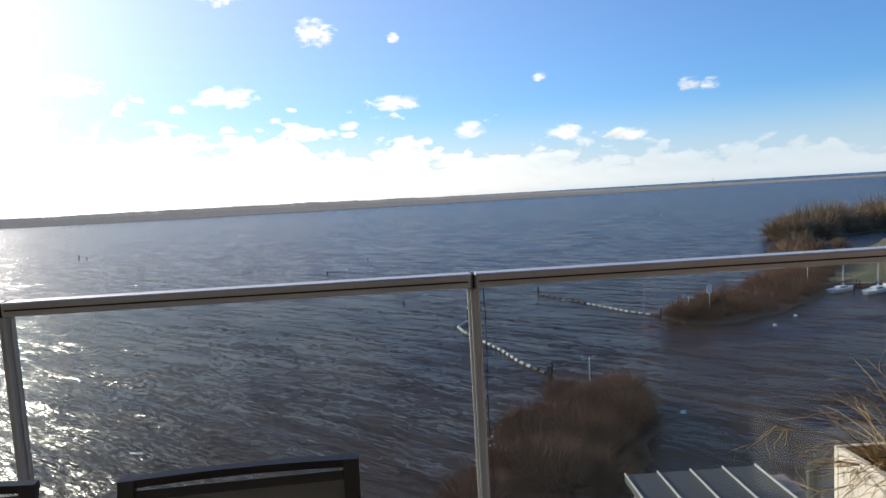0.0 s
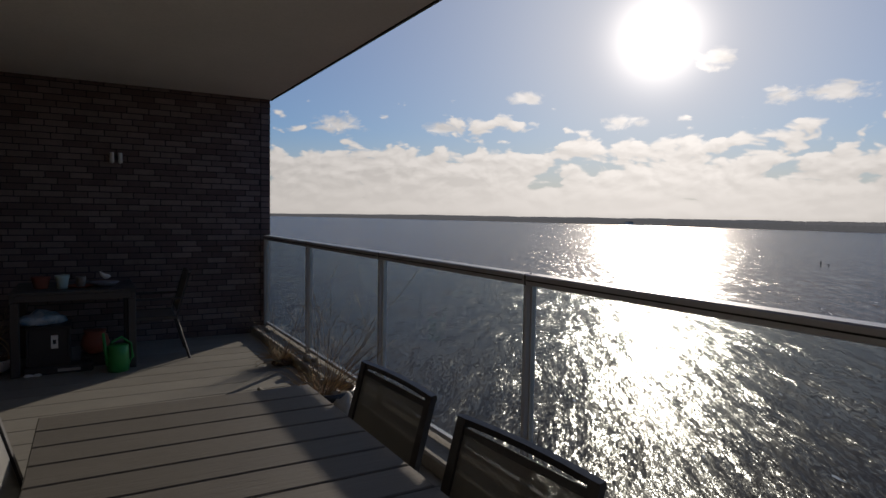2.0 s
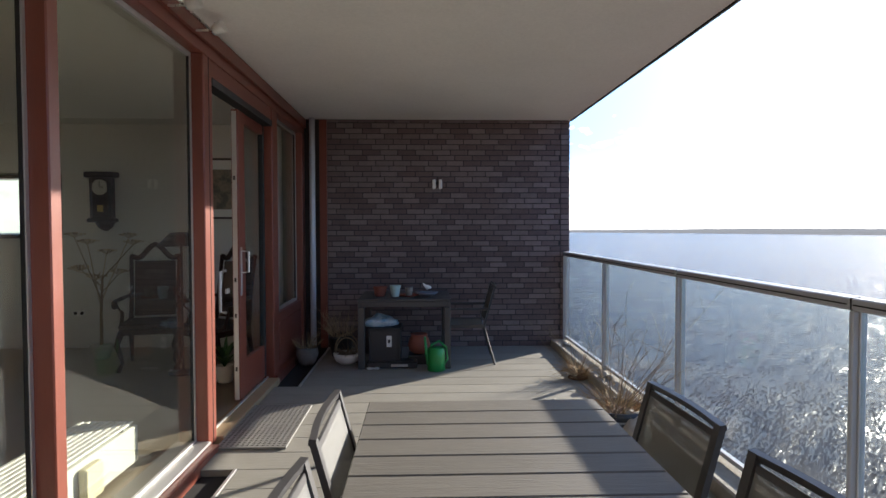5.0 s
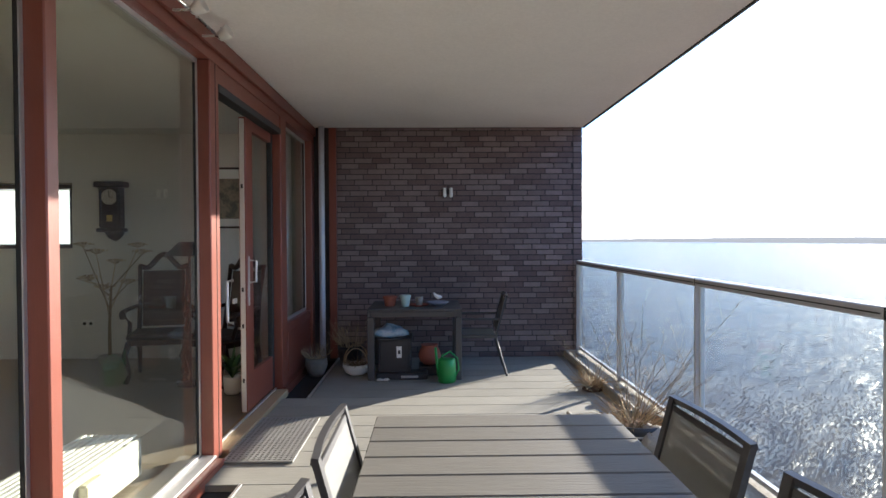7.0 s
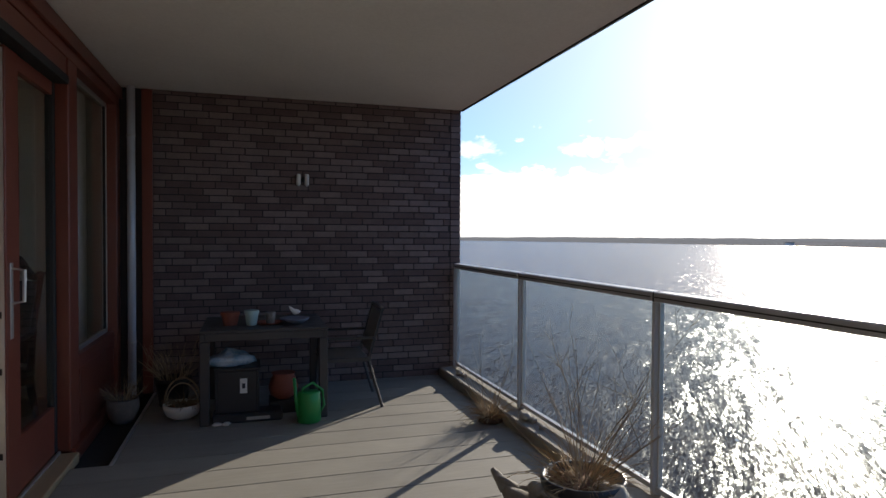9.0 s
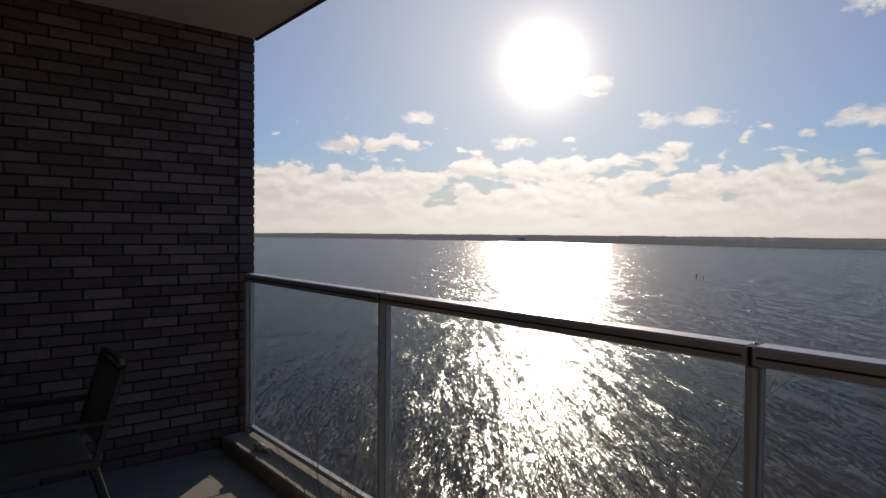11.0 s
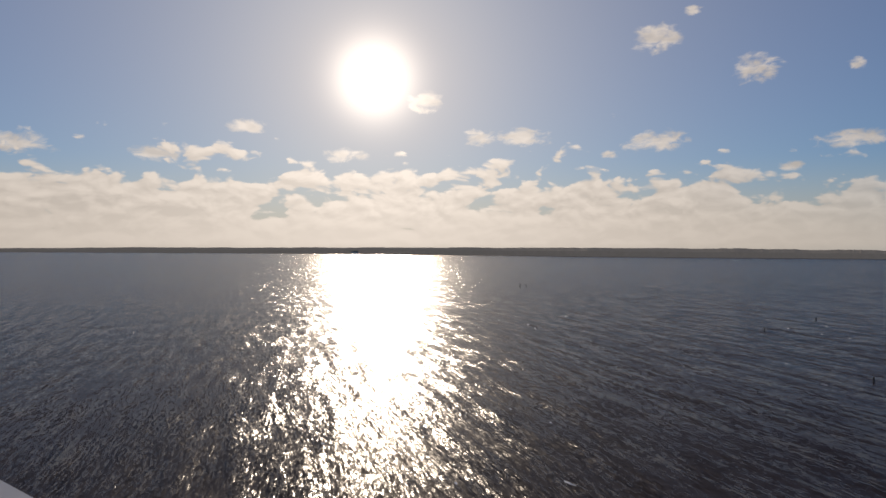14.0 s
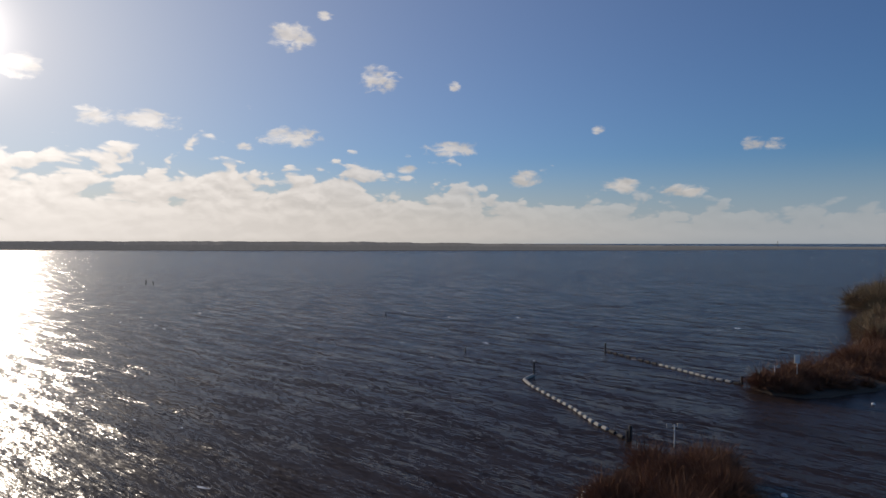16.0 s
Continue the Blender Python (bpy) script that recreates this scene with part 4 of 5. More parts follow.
def convector(x0, x1):
    t = thing("convector", "low white convector heater with a slatted top", "heater", at=(0, 0, 0))
    part("casing", box_bm(x0, x1, -0.72, -0.35, 0.03, 0.262, bevel=0.008), mat("heater_enamel", (0.60, 0.60, 0.54), 0.5, stain=(0.05, 3)), t)
    n = 9
    for k in range(n):
        y = -0.70 + k * 0.038
        part("slat", box_bm(x0 + 0.01, x1 - 0.01, y, y + 0.022, 0.270, 0.284, bevel=0.002), M_WHITE, t)
    for x in (x0 + 0.15, (x0 + x1) / 2, x1 - 0.15):
        part("slat_support", box_bm(x, x + 0.02, -0.70, -0.37, 0.262, 0.270), M_RUBBER, t)
        part("foot", box_bm(x, x + 0.05, -0.62, -0.45, 0.0, 0.03), M_BLACK, t)
    part("valve_box", box_bm(x0 + 0.52, x0 + 0.70, -0.349, -0.30, 0.05, 0.235, bevel=0.01), mat("cream_plastic", (0.66, 0.60, 0.40), 0.5), t, "cream plastic valve box")


convector(3.86, 5.9)
M_MAHOG = mat("dark_mahogany", (0.045, 0.018, 0.012), 0.32, stain=(0.2, 6), grain=(0.2, 30))


def carved_armchair(x, y, turn, label):
    """An old carved chair with curved arms and a high back, facing +y."""
    t = thing("armchair", label, "chair", "carved chairs in the room", at=(x, y, 0), turn=turn)
    part("seat", box_bm(-0.29, 0.29, -0.25, 0.28, 0.44, 0.50, bevel=0.02), mat("worn_leather", (0.05, 0.032, 0.025), 0.5, stain=(0.3, 8)), t)
    part("apron", box_bm(-0.28, 0.28, -0.24, 0.27, 0.38, 0.44, bevel=0.006), M_MAHOG, t)
    for sx in (-1, 1):
        part("leg", tube_bm([(sx * 0.26, 0.25, 0.42), (sx * 0.30, 0.28, 0.28), (sx * 0.25, 0.26, 0.10), (sx * 0.29, 0.30, 0.0)], [0.035, 0.03, 0.02, 0.028], 10), M_MAHOG, t, smooth=True)
        part("leg", tube_bm([(sx * 0.25, -0.22, 0.42), (sx * 0.25, -0.26, 0.2), (sx * 0.26, -0.32, 0.0)], [0.028, 0.024, 0.02], 8), M_MAHOG, t, smooth=True)
        part("back_post", tube_bm([(sx * 0.25, -0.23, 0.44), (sx * 0.24, -0.27, 0.8), (sx * 0.25, -0.33, 1.18)], [0.026, 0.022, 0.022], 8), M_MAHOG, t, smooth=True)
        part("arm", tube_bm([(sx * 0.25, -0.27, 0.76), (sx * 0.33, -0.05, 0.73), (sx * 0.34, 0.16, 0.72), (sx * 0.32, 0.22, 0.68)], [0.02, 0.024, 0.028, 0.034], 8), M_MAHOG, t, smooth=True)
        part("arm_support", tube_bm([(sx * 0.33, 0.17, 0.71), (sx * 0.28, 0.08, 0.60), (sx * 0.28, 0.14, 0.46)], [0.02, 0.02, 0.022], 8), M_MAHOG, t, smooth=True)
    part("back_splat", box_bm(-0.215, 0.215, -0.012, 0.012, 0.0, 0.62, bevel=0.006), M_MAHOG, t).matrix_world = pose(x, y, 0, 0, 0, turn) @ pose(0, -0.255, 0.52, 8, 0, 0)
    bm = bmesh.new()
    add_tube(bm, [(0.27 * math.sin(a), -0.335, 1.17 + 0.10 * math.cos(a * 1.6) + 0.05 * math.cos(a * 5)) for a in [-1.25 + 2.5 * k / 16 for k in range(17)]], 0.03, 8)
    part("crest", bm, M_MAHOG, t, smooth=True)
    return t


carved_armchair(0.95, -1.50, -75, "dark carved mahogany armchair with a high back")
carved_armchair(1.15, -0.75, -120, "dark carved mahogany armchair by the door")


def dried_umbel():
    t = thing("dried_umbel_plant", "tall dried umbel plant standing in a pot", "plant", at=(0.55, -2.25, 0.0))
    part("root_clump", lathe_bm([(0.08, 0.0), (0.12, 0.12), (0.13, 0.16), (0.11, 0.16)], 20), M_STONE, t, smooth=True)
    rng = random.Random(5)
    bm = bmesh.new()
    add_tube(bm, [(0, 0, 0.12), (0.02, 0.01, 0.5), (-0.01, 0.02, 0.95)], [0.022, 0.018, 0.012], 6)
    heads = []
    for k in range(9):
        a, z = k * 2.4, 0.6 + 0.05 * k
        tip = Vector((0.32 * math.cos(a) * rng.uniform(0.5, 1), 0.38 * math.sin(a) * rng.uniform(0.5, 1), 0.98 + rng.uniform(-0.05, 0.45)))
        add_tube(bm, [(0, 0, z), tip * 0.5 + Vector((0, 0, z * 0.5)), tip], [0.008, 0.006, 0.004], 4)
        heads.append(tip)
    part("stalk", bm, M_TWIG, t)
    bm = bmesh.new()
    for tip in heads:
        for k in range(18):
            a, r = k * 2.4, 0.12 * math.sqrt((k + 0.5) / 18)
            end = tip + Vector((r * math.cos(a), r * math.sin(a), 0.06 - r * 0.2))
            add_tube(bm, [tip, end], [0.002, 0.002], 3)
            m = Matrix.Translation(end)
            bmesh.ops.create_icosphere(bm, subdivisions=1, radius=0.011, matrix=m)
    part("umbels", bm, M_TWIG, t)


dried_umbel()
inner_pot = thing("houseplant", "white pot with a dark green houseplant", "plant", at=(1.75, -0.47, 0.0))
part("pot", lathe_bm([(0.055, 0.0), (0.075, 0.02), (0.085, 0.17), (0.075, 0.17), (0.07, 0.15)], 20), M_WHITE, inner_pot, smooth=True)
M_LEAF = mat("houseplant_leaf", (0.04, 0.10, 0.03), 0.5, island=0.3, second=(0.08, 0.14, 0.03))


def leaves_bm(seed, count, length, spread):
    rng = random.Random(seed)
    bm = bmesh.new()
    for _ in range(count):
        a, tilt = rng.uniform(0, 6.283), spread * math.sqrt(rng.random())
        size, w = length * rng.uniform(0.6, 1), length * 0.055
        out_way = Vector((math.cos(a), math.sin(a), 0))
        side = Vector((-math.sin(a), math.cos(a), 0))
        prev = None
        for k in range(6):
            s = k / 5
            bend = tilt * (0.3 + s)
            p = out_way * size * s * math.sin(bend) + Vector((0, 0, size * s * math.cos(bend)))
            ww = w * (4 * s * (1 - s) + 0.08)
            ring = [bm.verts.new(p - side * ww), bm.verts.new(p + Vector((0, 0, -0.3 * ww))), bm.verts.new(p + side * ww)]
            if prev:
                bm.faces.new((prev[0], prev[1], ring[1], ring[0]))
                bm.faces.new((prev[1], prev[2], ring[2], ring[1]))
            prev = ring
    return bm


part("leaves", leaves_bm(8, 26, 0.34, 0.9), M_LEAF, inner_pot).location.z = 0.14
near_plant = thing("houseplant", "leafy green houseplant standing on the convector heater", "plant", at=(5.62, -0.52, 0.284))
part("pot", lathe_bm([(0.06, 0.0), (0.085, 0.02), (0.095, 0.14), (0.085, 0.14), (0.08, 0.12)], 20), M_TERRA, near_plant, smooth=True)
part("leaves", leaves_bm(9, 34, 0.34, 1.1), mat("bright_leaf", (0.10, 0.20, 0.04), 0.5, island=0.3), near_plant).location.z = 0.12
lamp = thing("standing_lamp", "dark standing lamp with a wide black shade", "lamp", at=(1.35, -1.02, 0.0))
part("base", lathe_bm([(0.14, 0.0), (0.14, 0.02), (0.02, 0.035)], 20), M_BLACK, lamp)
part("pole", tube_bm([(0, 0, 0.03), (0, 0, 1.36)], 0.012, 8), M_BLACK, lamp)
part("shade", lathe_bm([(0.24, 1.32), (0.10, 1.46), (0.095, 1.46), (0.23, 1.325)], 24), M_BLACK, lamp, smooth=True)
chain = thing("blind_chain", "thin beaded blind cord behind the window", "cord")
part("cord", tube_bm([(5.75, -0.13, 1.15), (5.75, -0.13, 2.66)], 0.0035, 5), M_WHITE, chain)
part("cord", tube_bm([(5.79, -0.13, 1.15), (5.79, -0.13, 2.66)], 0.0035, 5), M_WHITE, chain)
part("cord_loop", tube_bm([(5.75, -0.13, 1.15), (5.76, -0.13, 1.135), (5.78, -0.13, 1.135), (5.79, -0.13, 1.15)], 0.0035, 5), M_WHITE, chain)
socket = thing("wall_socket", "white double wall socket", "socket", at=(-0.0995, -2.85, 0.44))
part("plate", box_bm(0.0, 0.012, -0.08, 0.08, -0.04, 0.04, bevel=0.003), M_WHITE, socket)
for y in (-0.04, 0.04):
    part("outlet", lathe_bm([(0.022, 0.0), (0.022, 0.002)], 14), M_RUBBER, socket).matrix_world = pose(-0.0873, -2.85 + y, 0.44, 0, 90, 0)

# ---- the lake and its shores ----
lake = bmesh.new()
bmesh.ops.create_grid(lake, x_segments=8, y_segments=8, size=4700)
water = tagged(finish("water", lake, M_WATER), "wide wind-ruffled lake glittering under the low sun", "water", kind="structure")
water.location.z = WATER
M_SHRUB = mat("bare_willow_shrub", (0.235, 0.118, 0.070), 0.9, stain=(0.6, 0.22), island=0.5, second=(0.13, 0.070, 0.046), rough_var=0, spec=0.1)
M_SHRUB_PALE = mat("pale_bare_tree", (0.27, 0.21, 0.13), 0.9, stain=(0.3, 0.06), island=0.4, second=(0.20, 0.14, 0.085), rough_var=0, spec=0.1)
M_EARTH = mat("island_soil", (0.085, 0.06, 0.04), 0.95, stain=(0.3, 0.4), grain=(0.3, 3))
M_GRASSLAND = mat("winter_meadow", (0.11, 0.115, 0.045), 0.95, stain=(0.25, 0.05), grain=(0.3, 1.0), second=(0.16, 0.12, 0.06))
M_BANK_HAZE = mat("far_woods_haze_glow", (0.14, 0.13, 0.115), 0.95, stain=(0.25, 0.012), grain=(0.35, 0.09), rough_var=0, spec=0.1)
for n in M_BANK_HAZE.node_tree.nodes:
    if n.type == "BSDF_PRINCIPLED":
        n.inputs["Emission Color"].default_value, n.inputs["Emission Strength"].default_value = (0.95, 0.93, 0.90, 1), 0.12   # faint glow put into the woods to stand in for distance haze


def along(line, s):
    """The point at share s of a broken line, with the way there."""
    n = len(line) - 1
    k = min(int(s * n), n - 1)
    f = s * n - k
    a, b = Vector(line[k]), Vector(line[k + 1])
    return a.lerp(b, f), (b - a).normalized()


def strip_land(name, line, widths, z, material, label, wob=0.18):
    """A low bank of land along a line, with an uneven edge and sloping sides."""
    bm = bmesh.new()
    left, right, low_l, low_r, mid = [], [], [], [], []
    n = 40
    for i in range(n + 1):
        s = i / n
        p, way = along(line, s)
        nrm = Vector((-way.y, way.x))
        w = np.interp(s, np.linspace(0, 1, len(widths)), widths)
        if i in (0, n):
            w *= 0.35
        wl = w * (1 + wob * noise.noise(Vector((s * 9, z, 3))))
        wr = w * (1 + wob * noise.noise(Vector((s * 9, z, 8))))
        mid.append(bm.verts.new((p.x, p.y, z + 0.5)))
        left.append(bm.verts.new((*(p + nrm * wl), z)))
        right.append(bm.verts.new((*(p - nrm * wr), z)))
        low_l.append(bm.verts.new((*(p + nrm * (wl + 1.0)), WATER - 0.6)))
        low_r.append(bm.verts.new((*(p - nrm * (wr + 1.0)), WATER - 0.6)))
    for i in range(n):
        for a, b in ((mid, left), (left, low_l)):
            bm.faces.new((a[i], a[i + 1], b[i + 1], b[i]))
        for a, b in ((right, mid), (low_r, right)):
            bm.faces.new((a[i], a[i + 1], b[i + 1], b[i]))
    bm.faces.new((low_l[0], left[0], mid[0], right[0], low_r[0]))
    bm.faces.new((low_r[-1], right[-1], mid[-1], left[-1], low_l[-1]))
    bmesh.ops.recalc_face_normals(bm, faces=bm.faces)
    return tagged(finish(name, bm, material), label, "land", kind="structure")


def thicket(name, line, widths, z, count, height, seed, material, label, blades=26, thick=0.05):
    """Leafless rounded shrubs: slim three-sided twigs that fan out and cross one another round each root."""
    rng = np.random.default_rng(seed)
    vs, fs = [], []
    for i in range(count):
        s = rng.random()
        p, way = along(line, s)
        w = float(np.interp(s, np.linspace(0, 1, len(widths)), widths)) * (0.35 if s < 0.02 or s > 0.98 else 1.0)
        side = rng.uniform(-1, 1)
        q = p + Vector((-way.y, way.x)) * w * side
        mound = 0.5 + 0.9 * noise.noise(Vector((q.x * 0.17, q.y * 0.17, seed))) + 0.35 * noise.noise(Vector((q.x * 0.5, q.y * 0.5, seed + 4)))
        big = height * (0.32 + 0.95 * min(max(mound, 0.0), 1.1)) * rng.uniform(0.7, 1.1) * (1.12 - 0.72 * side ** 4)
        az = rng.uniform(0, 6.283, blades)
        tilt = 1.3 * np.sqrt(rng.random(blades))
        ln = big * rng.uniform(0.55, 1.0, blades)
        start = rng.uniform(0.08, 0.72, blades)
        for a, b, l, st in zip(az, tilt, ln, start):
            d = np.array((math.sin(b) * math.cos(a), math.sin(b) * math.sin(a), math.cos(b)))
            o = np.array((q.x, q.y, z)) + d * l * st + rng.normal(0, 0.05 * big, 3) * (1, 1, 0)
            d = d + rng.normal(0, 0.35, 3)
            d /= np.linalg.norm(d)
            e = np.cross(d, (math.cos(a * 3), math.sin(a * 3), 0.4))
            e *= thick * rng.uniform(0.6, 1.4) / (np.linalg.norm(e) + 1e-6)
            f = np.cross(d, e)
            k = len(vs)
            vs += [tuple(o + e), tuple(o - 0.5 * e + 0.87 * f), tuple(o - 0.5 * e - 0.87 * f), tuple(o + d * l * (1 - st * 0.6) + np.array((0, 0, -0.1 * l * b * b)))]
            fs += [(k, k + 1, k + 3), (k + 1, k + 2, k + 3), (k + 2, k, k + 3)]
    ob = new(name, pieces_mesh(name, vs, fs, material))
    return tagged(ob, label, "shrubs", kind="stuff")


ISLE_1 = [(10, 34), (14, 46), (18.5, 56), (23, 65), (27.5, 72.5)]
ISLE_2 = [(52, 111), (58, 111), (70, 118), (84, 131), (98, 147), (112, 166), (130, 190)]
strip_land("ground_island_near", ISLE_1, [7.5, 7.5, 7, 7, 5.5], WATER + 0.35, M_EARTH, "low shrub-covered spit of land in the lake")
strip_land("ground_island_far", ISLE_2, [3, 5.5, 7, 8, 8, 8, 9], WATER + 0.35, M_EARTH, "narrow shrub-covered harbour breakwater")
thicket("shrub_thicket", ISLE_1, [6.5, 6.8, 6.3, 6.2, 4.6], WATER + 0.3, 105, 4.3, 3, M_SHRUB, "leafless reddish brown willow shrubs on the spit", 640, 0.030)
thicket("shrub_thicket", ISLE_2, [2.2, 4.6, 6.0, 7, 7, 7, 8], WATER + 0.3, 130, 4.8, 4, M_SHRUB, "leafless reddish brown shrubs on the breakwater", 290, 0.05)
strip_land("ground_meadow", [(100, 134), (150, 165), (220, 200), (330, 255)], [4, 24, 40, 80], WATER + 0.55, M_GRASSLAND, "flat winter meadow behind the harbour")
strip_land("ground_wood", [(150, 236), (185, 262), (240, 275), (330, 300), (480, 330)], [8, 18, 24, 30, 40], WATER + 0.4, M_EARTH, "wooded point beyond the harbour")
thicket("bare_wood", [(150, 236), (185, 262), (240, 275), (330, 300)], [8, 17, 22, 28], WATER + 0.4, 170, 11.5, 6, M_SHRUB_PALE, "bare brown winter trees on the wooded point", 380, 0.11)
thicket("bare_wood", [(104, 158), (116, 175), (135, 200)], [4, 8, 10], WATER + 0.4, 32, 6.0, 7, M_SHRUB_PALE, "bare brown trees behind the breakwater", 300, 0.08)


def far_shore():
    """A long low wooded bank, its tree line uneven, further off to both sides."""
    vs, fs = [], []
    stops_a = (-75, -45, -31, -17, -3, 10, 22, 38, 50, 63, 76, 95)
    stops_d = (2600, 2400, 2080, 1680, 1580, 1580, 1660, 2020, 2500, 3150, 4000, 4300)
    heights = (7, 7, 6.5, 12, 17, 21.5, 23, 23.5, 23, 23, 16, 14)
    n = 1500
    for i in range(n + 1):
        a = -75 + 170 * i / n
        d = float(np.interp(a, stops_a, stops_d))
        h = float(np.interp(a, stops_a, heights))
        k = noise.noise(Vector((a * 0.35, 0, 0))) * 2.2 + noise.noise(Vector((a * 1.7, 5, 0))) * 1.2 + noise.noise(Vector((a * 9.0, 9, 0))) * 0.9
        k *= h / 24
        ux, uy = -math.sin(radians(a)), math.cos(radians(a))
        for dd, z in ((0, WATER - 0.5), (4, WATER + 1.2), (12, WATER + 0.62 * h + 0.6 * k), (40, WATER + h + k), (160, WATER + h * 0.9), (170, WATER - 1)):
            vs.append((ux * (d + dd), uy * (d + dd), z))
        if i:
            b = 6 * i
            for j in range(5):
                fs.append((b - 6 + j, b + j, b + j + 1, b - 5 + j))
    me = pieces_mesh("backdrop_far_shore", vs, fs, M_BANK_HAZE)
    return tagged(new("backdrop_far_shore", me), "long low wooded far shore with a faint glow for haze", "shore", kind="structure")


far_shore()
town = thing("white_farmhouse", "small white house on the far shore", "house", at=(-1503, 1593, WATER + 1.2))
part("wall", box_bm(-12, 12, -6, 6, 0, 7), M_WHITE, town)
bm = bmesh.new()
q = [bm.verts.new(c) for c in ((-13, -7, 7), (13, -7, 7), (13, 7, 7), (-13, 7, 7), (-13, 0, 11), (13, 0, 11))]
for f in ((0, 1, 5, 4), (2, 3, 4, 5), (1, 2, 5), (3, 0, 4), (3, 2, 1, 0)):
    bm.faces.new([q[i] for i in f])
part("roof", bm, M_BLACK, town)
mast = thing("radio_mast", "thin far radio mast above the trees", "mast", at=(855, 1763, WATER + 8))
part("mast", tube_bm([(0, 0, -8), (0, 0, 16)], [1.2, 0.4], 6), M_BLACK, mast)

M_PILE = mat("tarred_pile", (0.035, 0.03, 0.028), 0.8)


def pile(x, y, h, r, label="dark wooden mooring pile standing in the water"):
    t = thing("mooring_pile", label, "pile", "piles in the lake", at=(x, y, WATER))
    part("shaft", tube_bm([(0, 0, -1.2), (0.02 * h, 0, h)], [r, r * 0.9], 10), M_PILE, t)
    part("cap", tube_bm([(0.02 * h, 0, h), (0.02 * h, 0, h + 0.12)], [r * 1.05, r * 0.7], 10), M_WHITE if h > 2.4 else M_PILE, t)
    return t


for x, y, h, r in ((14.94, 120.65, 2.7, 0.2), (33.9, 146.5, 1.9, 0.2), (1.74, 145.3, 1.0, 0.16), (-26.1, 213.1, 1.0, 0.22), (-15.7, 253.9, 0.9, 0.24), (23.5, 83.2, 1.7, 0.24), (22.9, 82.4, 1.3, 0.2),
                   (51.0, 114.5, 1.4, 0.24), (96, 125, 1.2, 0.2), (91, 128, 1.3, 0.2)):
    pile(x, y, h, r)
beacon = thing("channel_beacon", "two-legged channel beacon standing in the lake", "beacon", at=(-186.9, 356.4, WATER))
part("post", tube_bm([(0, 0, -1), (0, 0, 2.6)], 0.28, 8), M_PILE, beacon)
part("post", tube_bm([(4.0, 0.8, -1), (4.0, 0.8, 1.5)], 0.24, 8), M_PILE, beacon)
part("crossbar", tube_bm([(0, 0, 1.3), (4.0, 0.8, 1.3)], 0.07, 6), M_PILE, beacon)


def boom(label, line, count, first_dark=0):
    t = thing("floating_boom", label, "boom", at=(0, 0, WATER))
    bm = bmesh.new()
    add_tube(bm, [(*along(line, k / 40)[0], 0.05) for k in range(41)], 0.11, 6)
    part("hose", bm, M_PILE, t)
    for k in range(count):
        s = (k + 0.5) / count
        p, way = along(line, s)
        f = part("float", tube_bm([(-0.62, 0, 0), (-0.48, 0, 0), (0.48, 0, 0), (0.62, 0, 0)], [0.14, 0.28, 0.28, 0.14], 10), M_PILE if k < first_dark or s > 0.93 else M_STONE, t)
        f.matrix_world = pose(p.x, p.y, WATER + 0.12, 0, 0, math.degrees(math.atan2(way.y, way.x)))


boom("line of pale floats strung from a pile to the spit", [(14.9, 120.4), (12.8, 116.5), (13.6, 112), (16.2, 104), (18.6, 97), (20.2, 90), (22.9, 83.2)], 24)
boom("line of dark and pale floats closing the harbour mouth", [(34.2, 146.2), (38, 139), (41.5, 131.5), (44.5, 125.5), (47, 120), (51, 114.5)], 20, 8)


def notice_board(x, y, z, h, label, twin):
    t = thing("harbour_sign", label, "sign", at=(x, y, z))
    part("post", tube_bm([(0, 0, 0), (0, 0, h)], 0.07, 8), M_WHITE, t)
    if twin:
        part("arm", tube_bm([(-0.7, 0, h - 0.25), (0.7, 0, h - 0.25)], 0.05, 6), M_WHITE, t)
        for sx in (-0.65, 0.65):
            part("plate", box_bm(sx - 0.3, sx + 0.3, -0.04, 0.04, h - 0.45, h + 0.1, bevel=0.01), M_STONE, t)
    else:
        part("board", box_bm(-0.45, 0.45, -0.04, 0.04, h - 1.5, h, bevel=0.01), M_WHITE, t)


notice_board(27.3, 77.6, WATER + 0.2, 3.5, "white post with two small boards on the spit", True)
notice_board(54.5, 110.0, WATER + 0.2, 4.2, "white post with two small boards on the breakwater", True)
notice_board(59.5, 112.5, WATER + 0.2, 5.6, "tall white notice board on the breakwater", False)
for k, (x, y) in enumerate(((13.2, 58.0), (12.2, 60.5), (13.6, 62.4), (14.6, 64.0), (11.4, 56.2), (15.6, 66.0), (12.9, 59.3), (14.1, 61.0), (10.8, 54.5))):
    tagged(place(finish("riprap_stone", blob_bm(0.9, 0.7, 0.6, k, 0.5, 2), M_STONE), x, y, WATER + 0.35, k * 40), "pale riprap stone at the edge of the spit", "stone", "riprap on the spit")
for x, y in ((34.4, 66.0), (65.8, 102.1), (73, 108)):
    t = thing("mooring_buoy", "small pale round mooring buoy", "buoy", "buoys in the harbour", at=(x, y, WATER))
    part("ball", blob_bm(0.32, 0.32, 0.32, 1, 0.0, 2), M_WHITE, t, smooth=True)
    part("eye", tube_bm([(0, 0, 0.3), (0, 0, 0.45)], 0.05, 6), M_PILE, t)


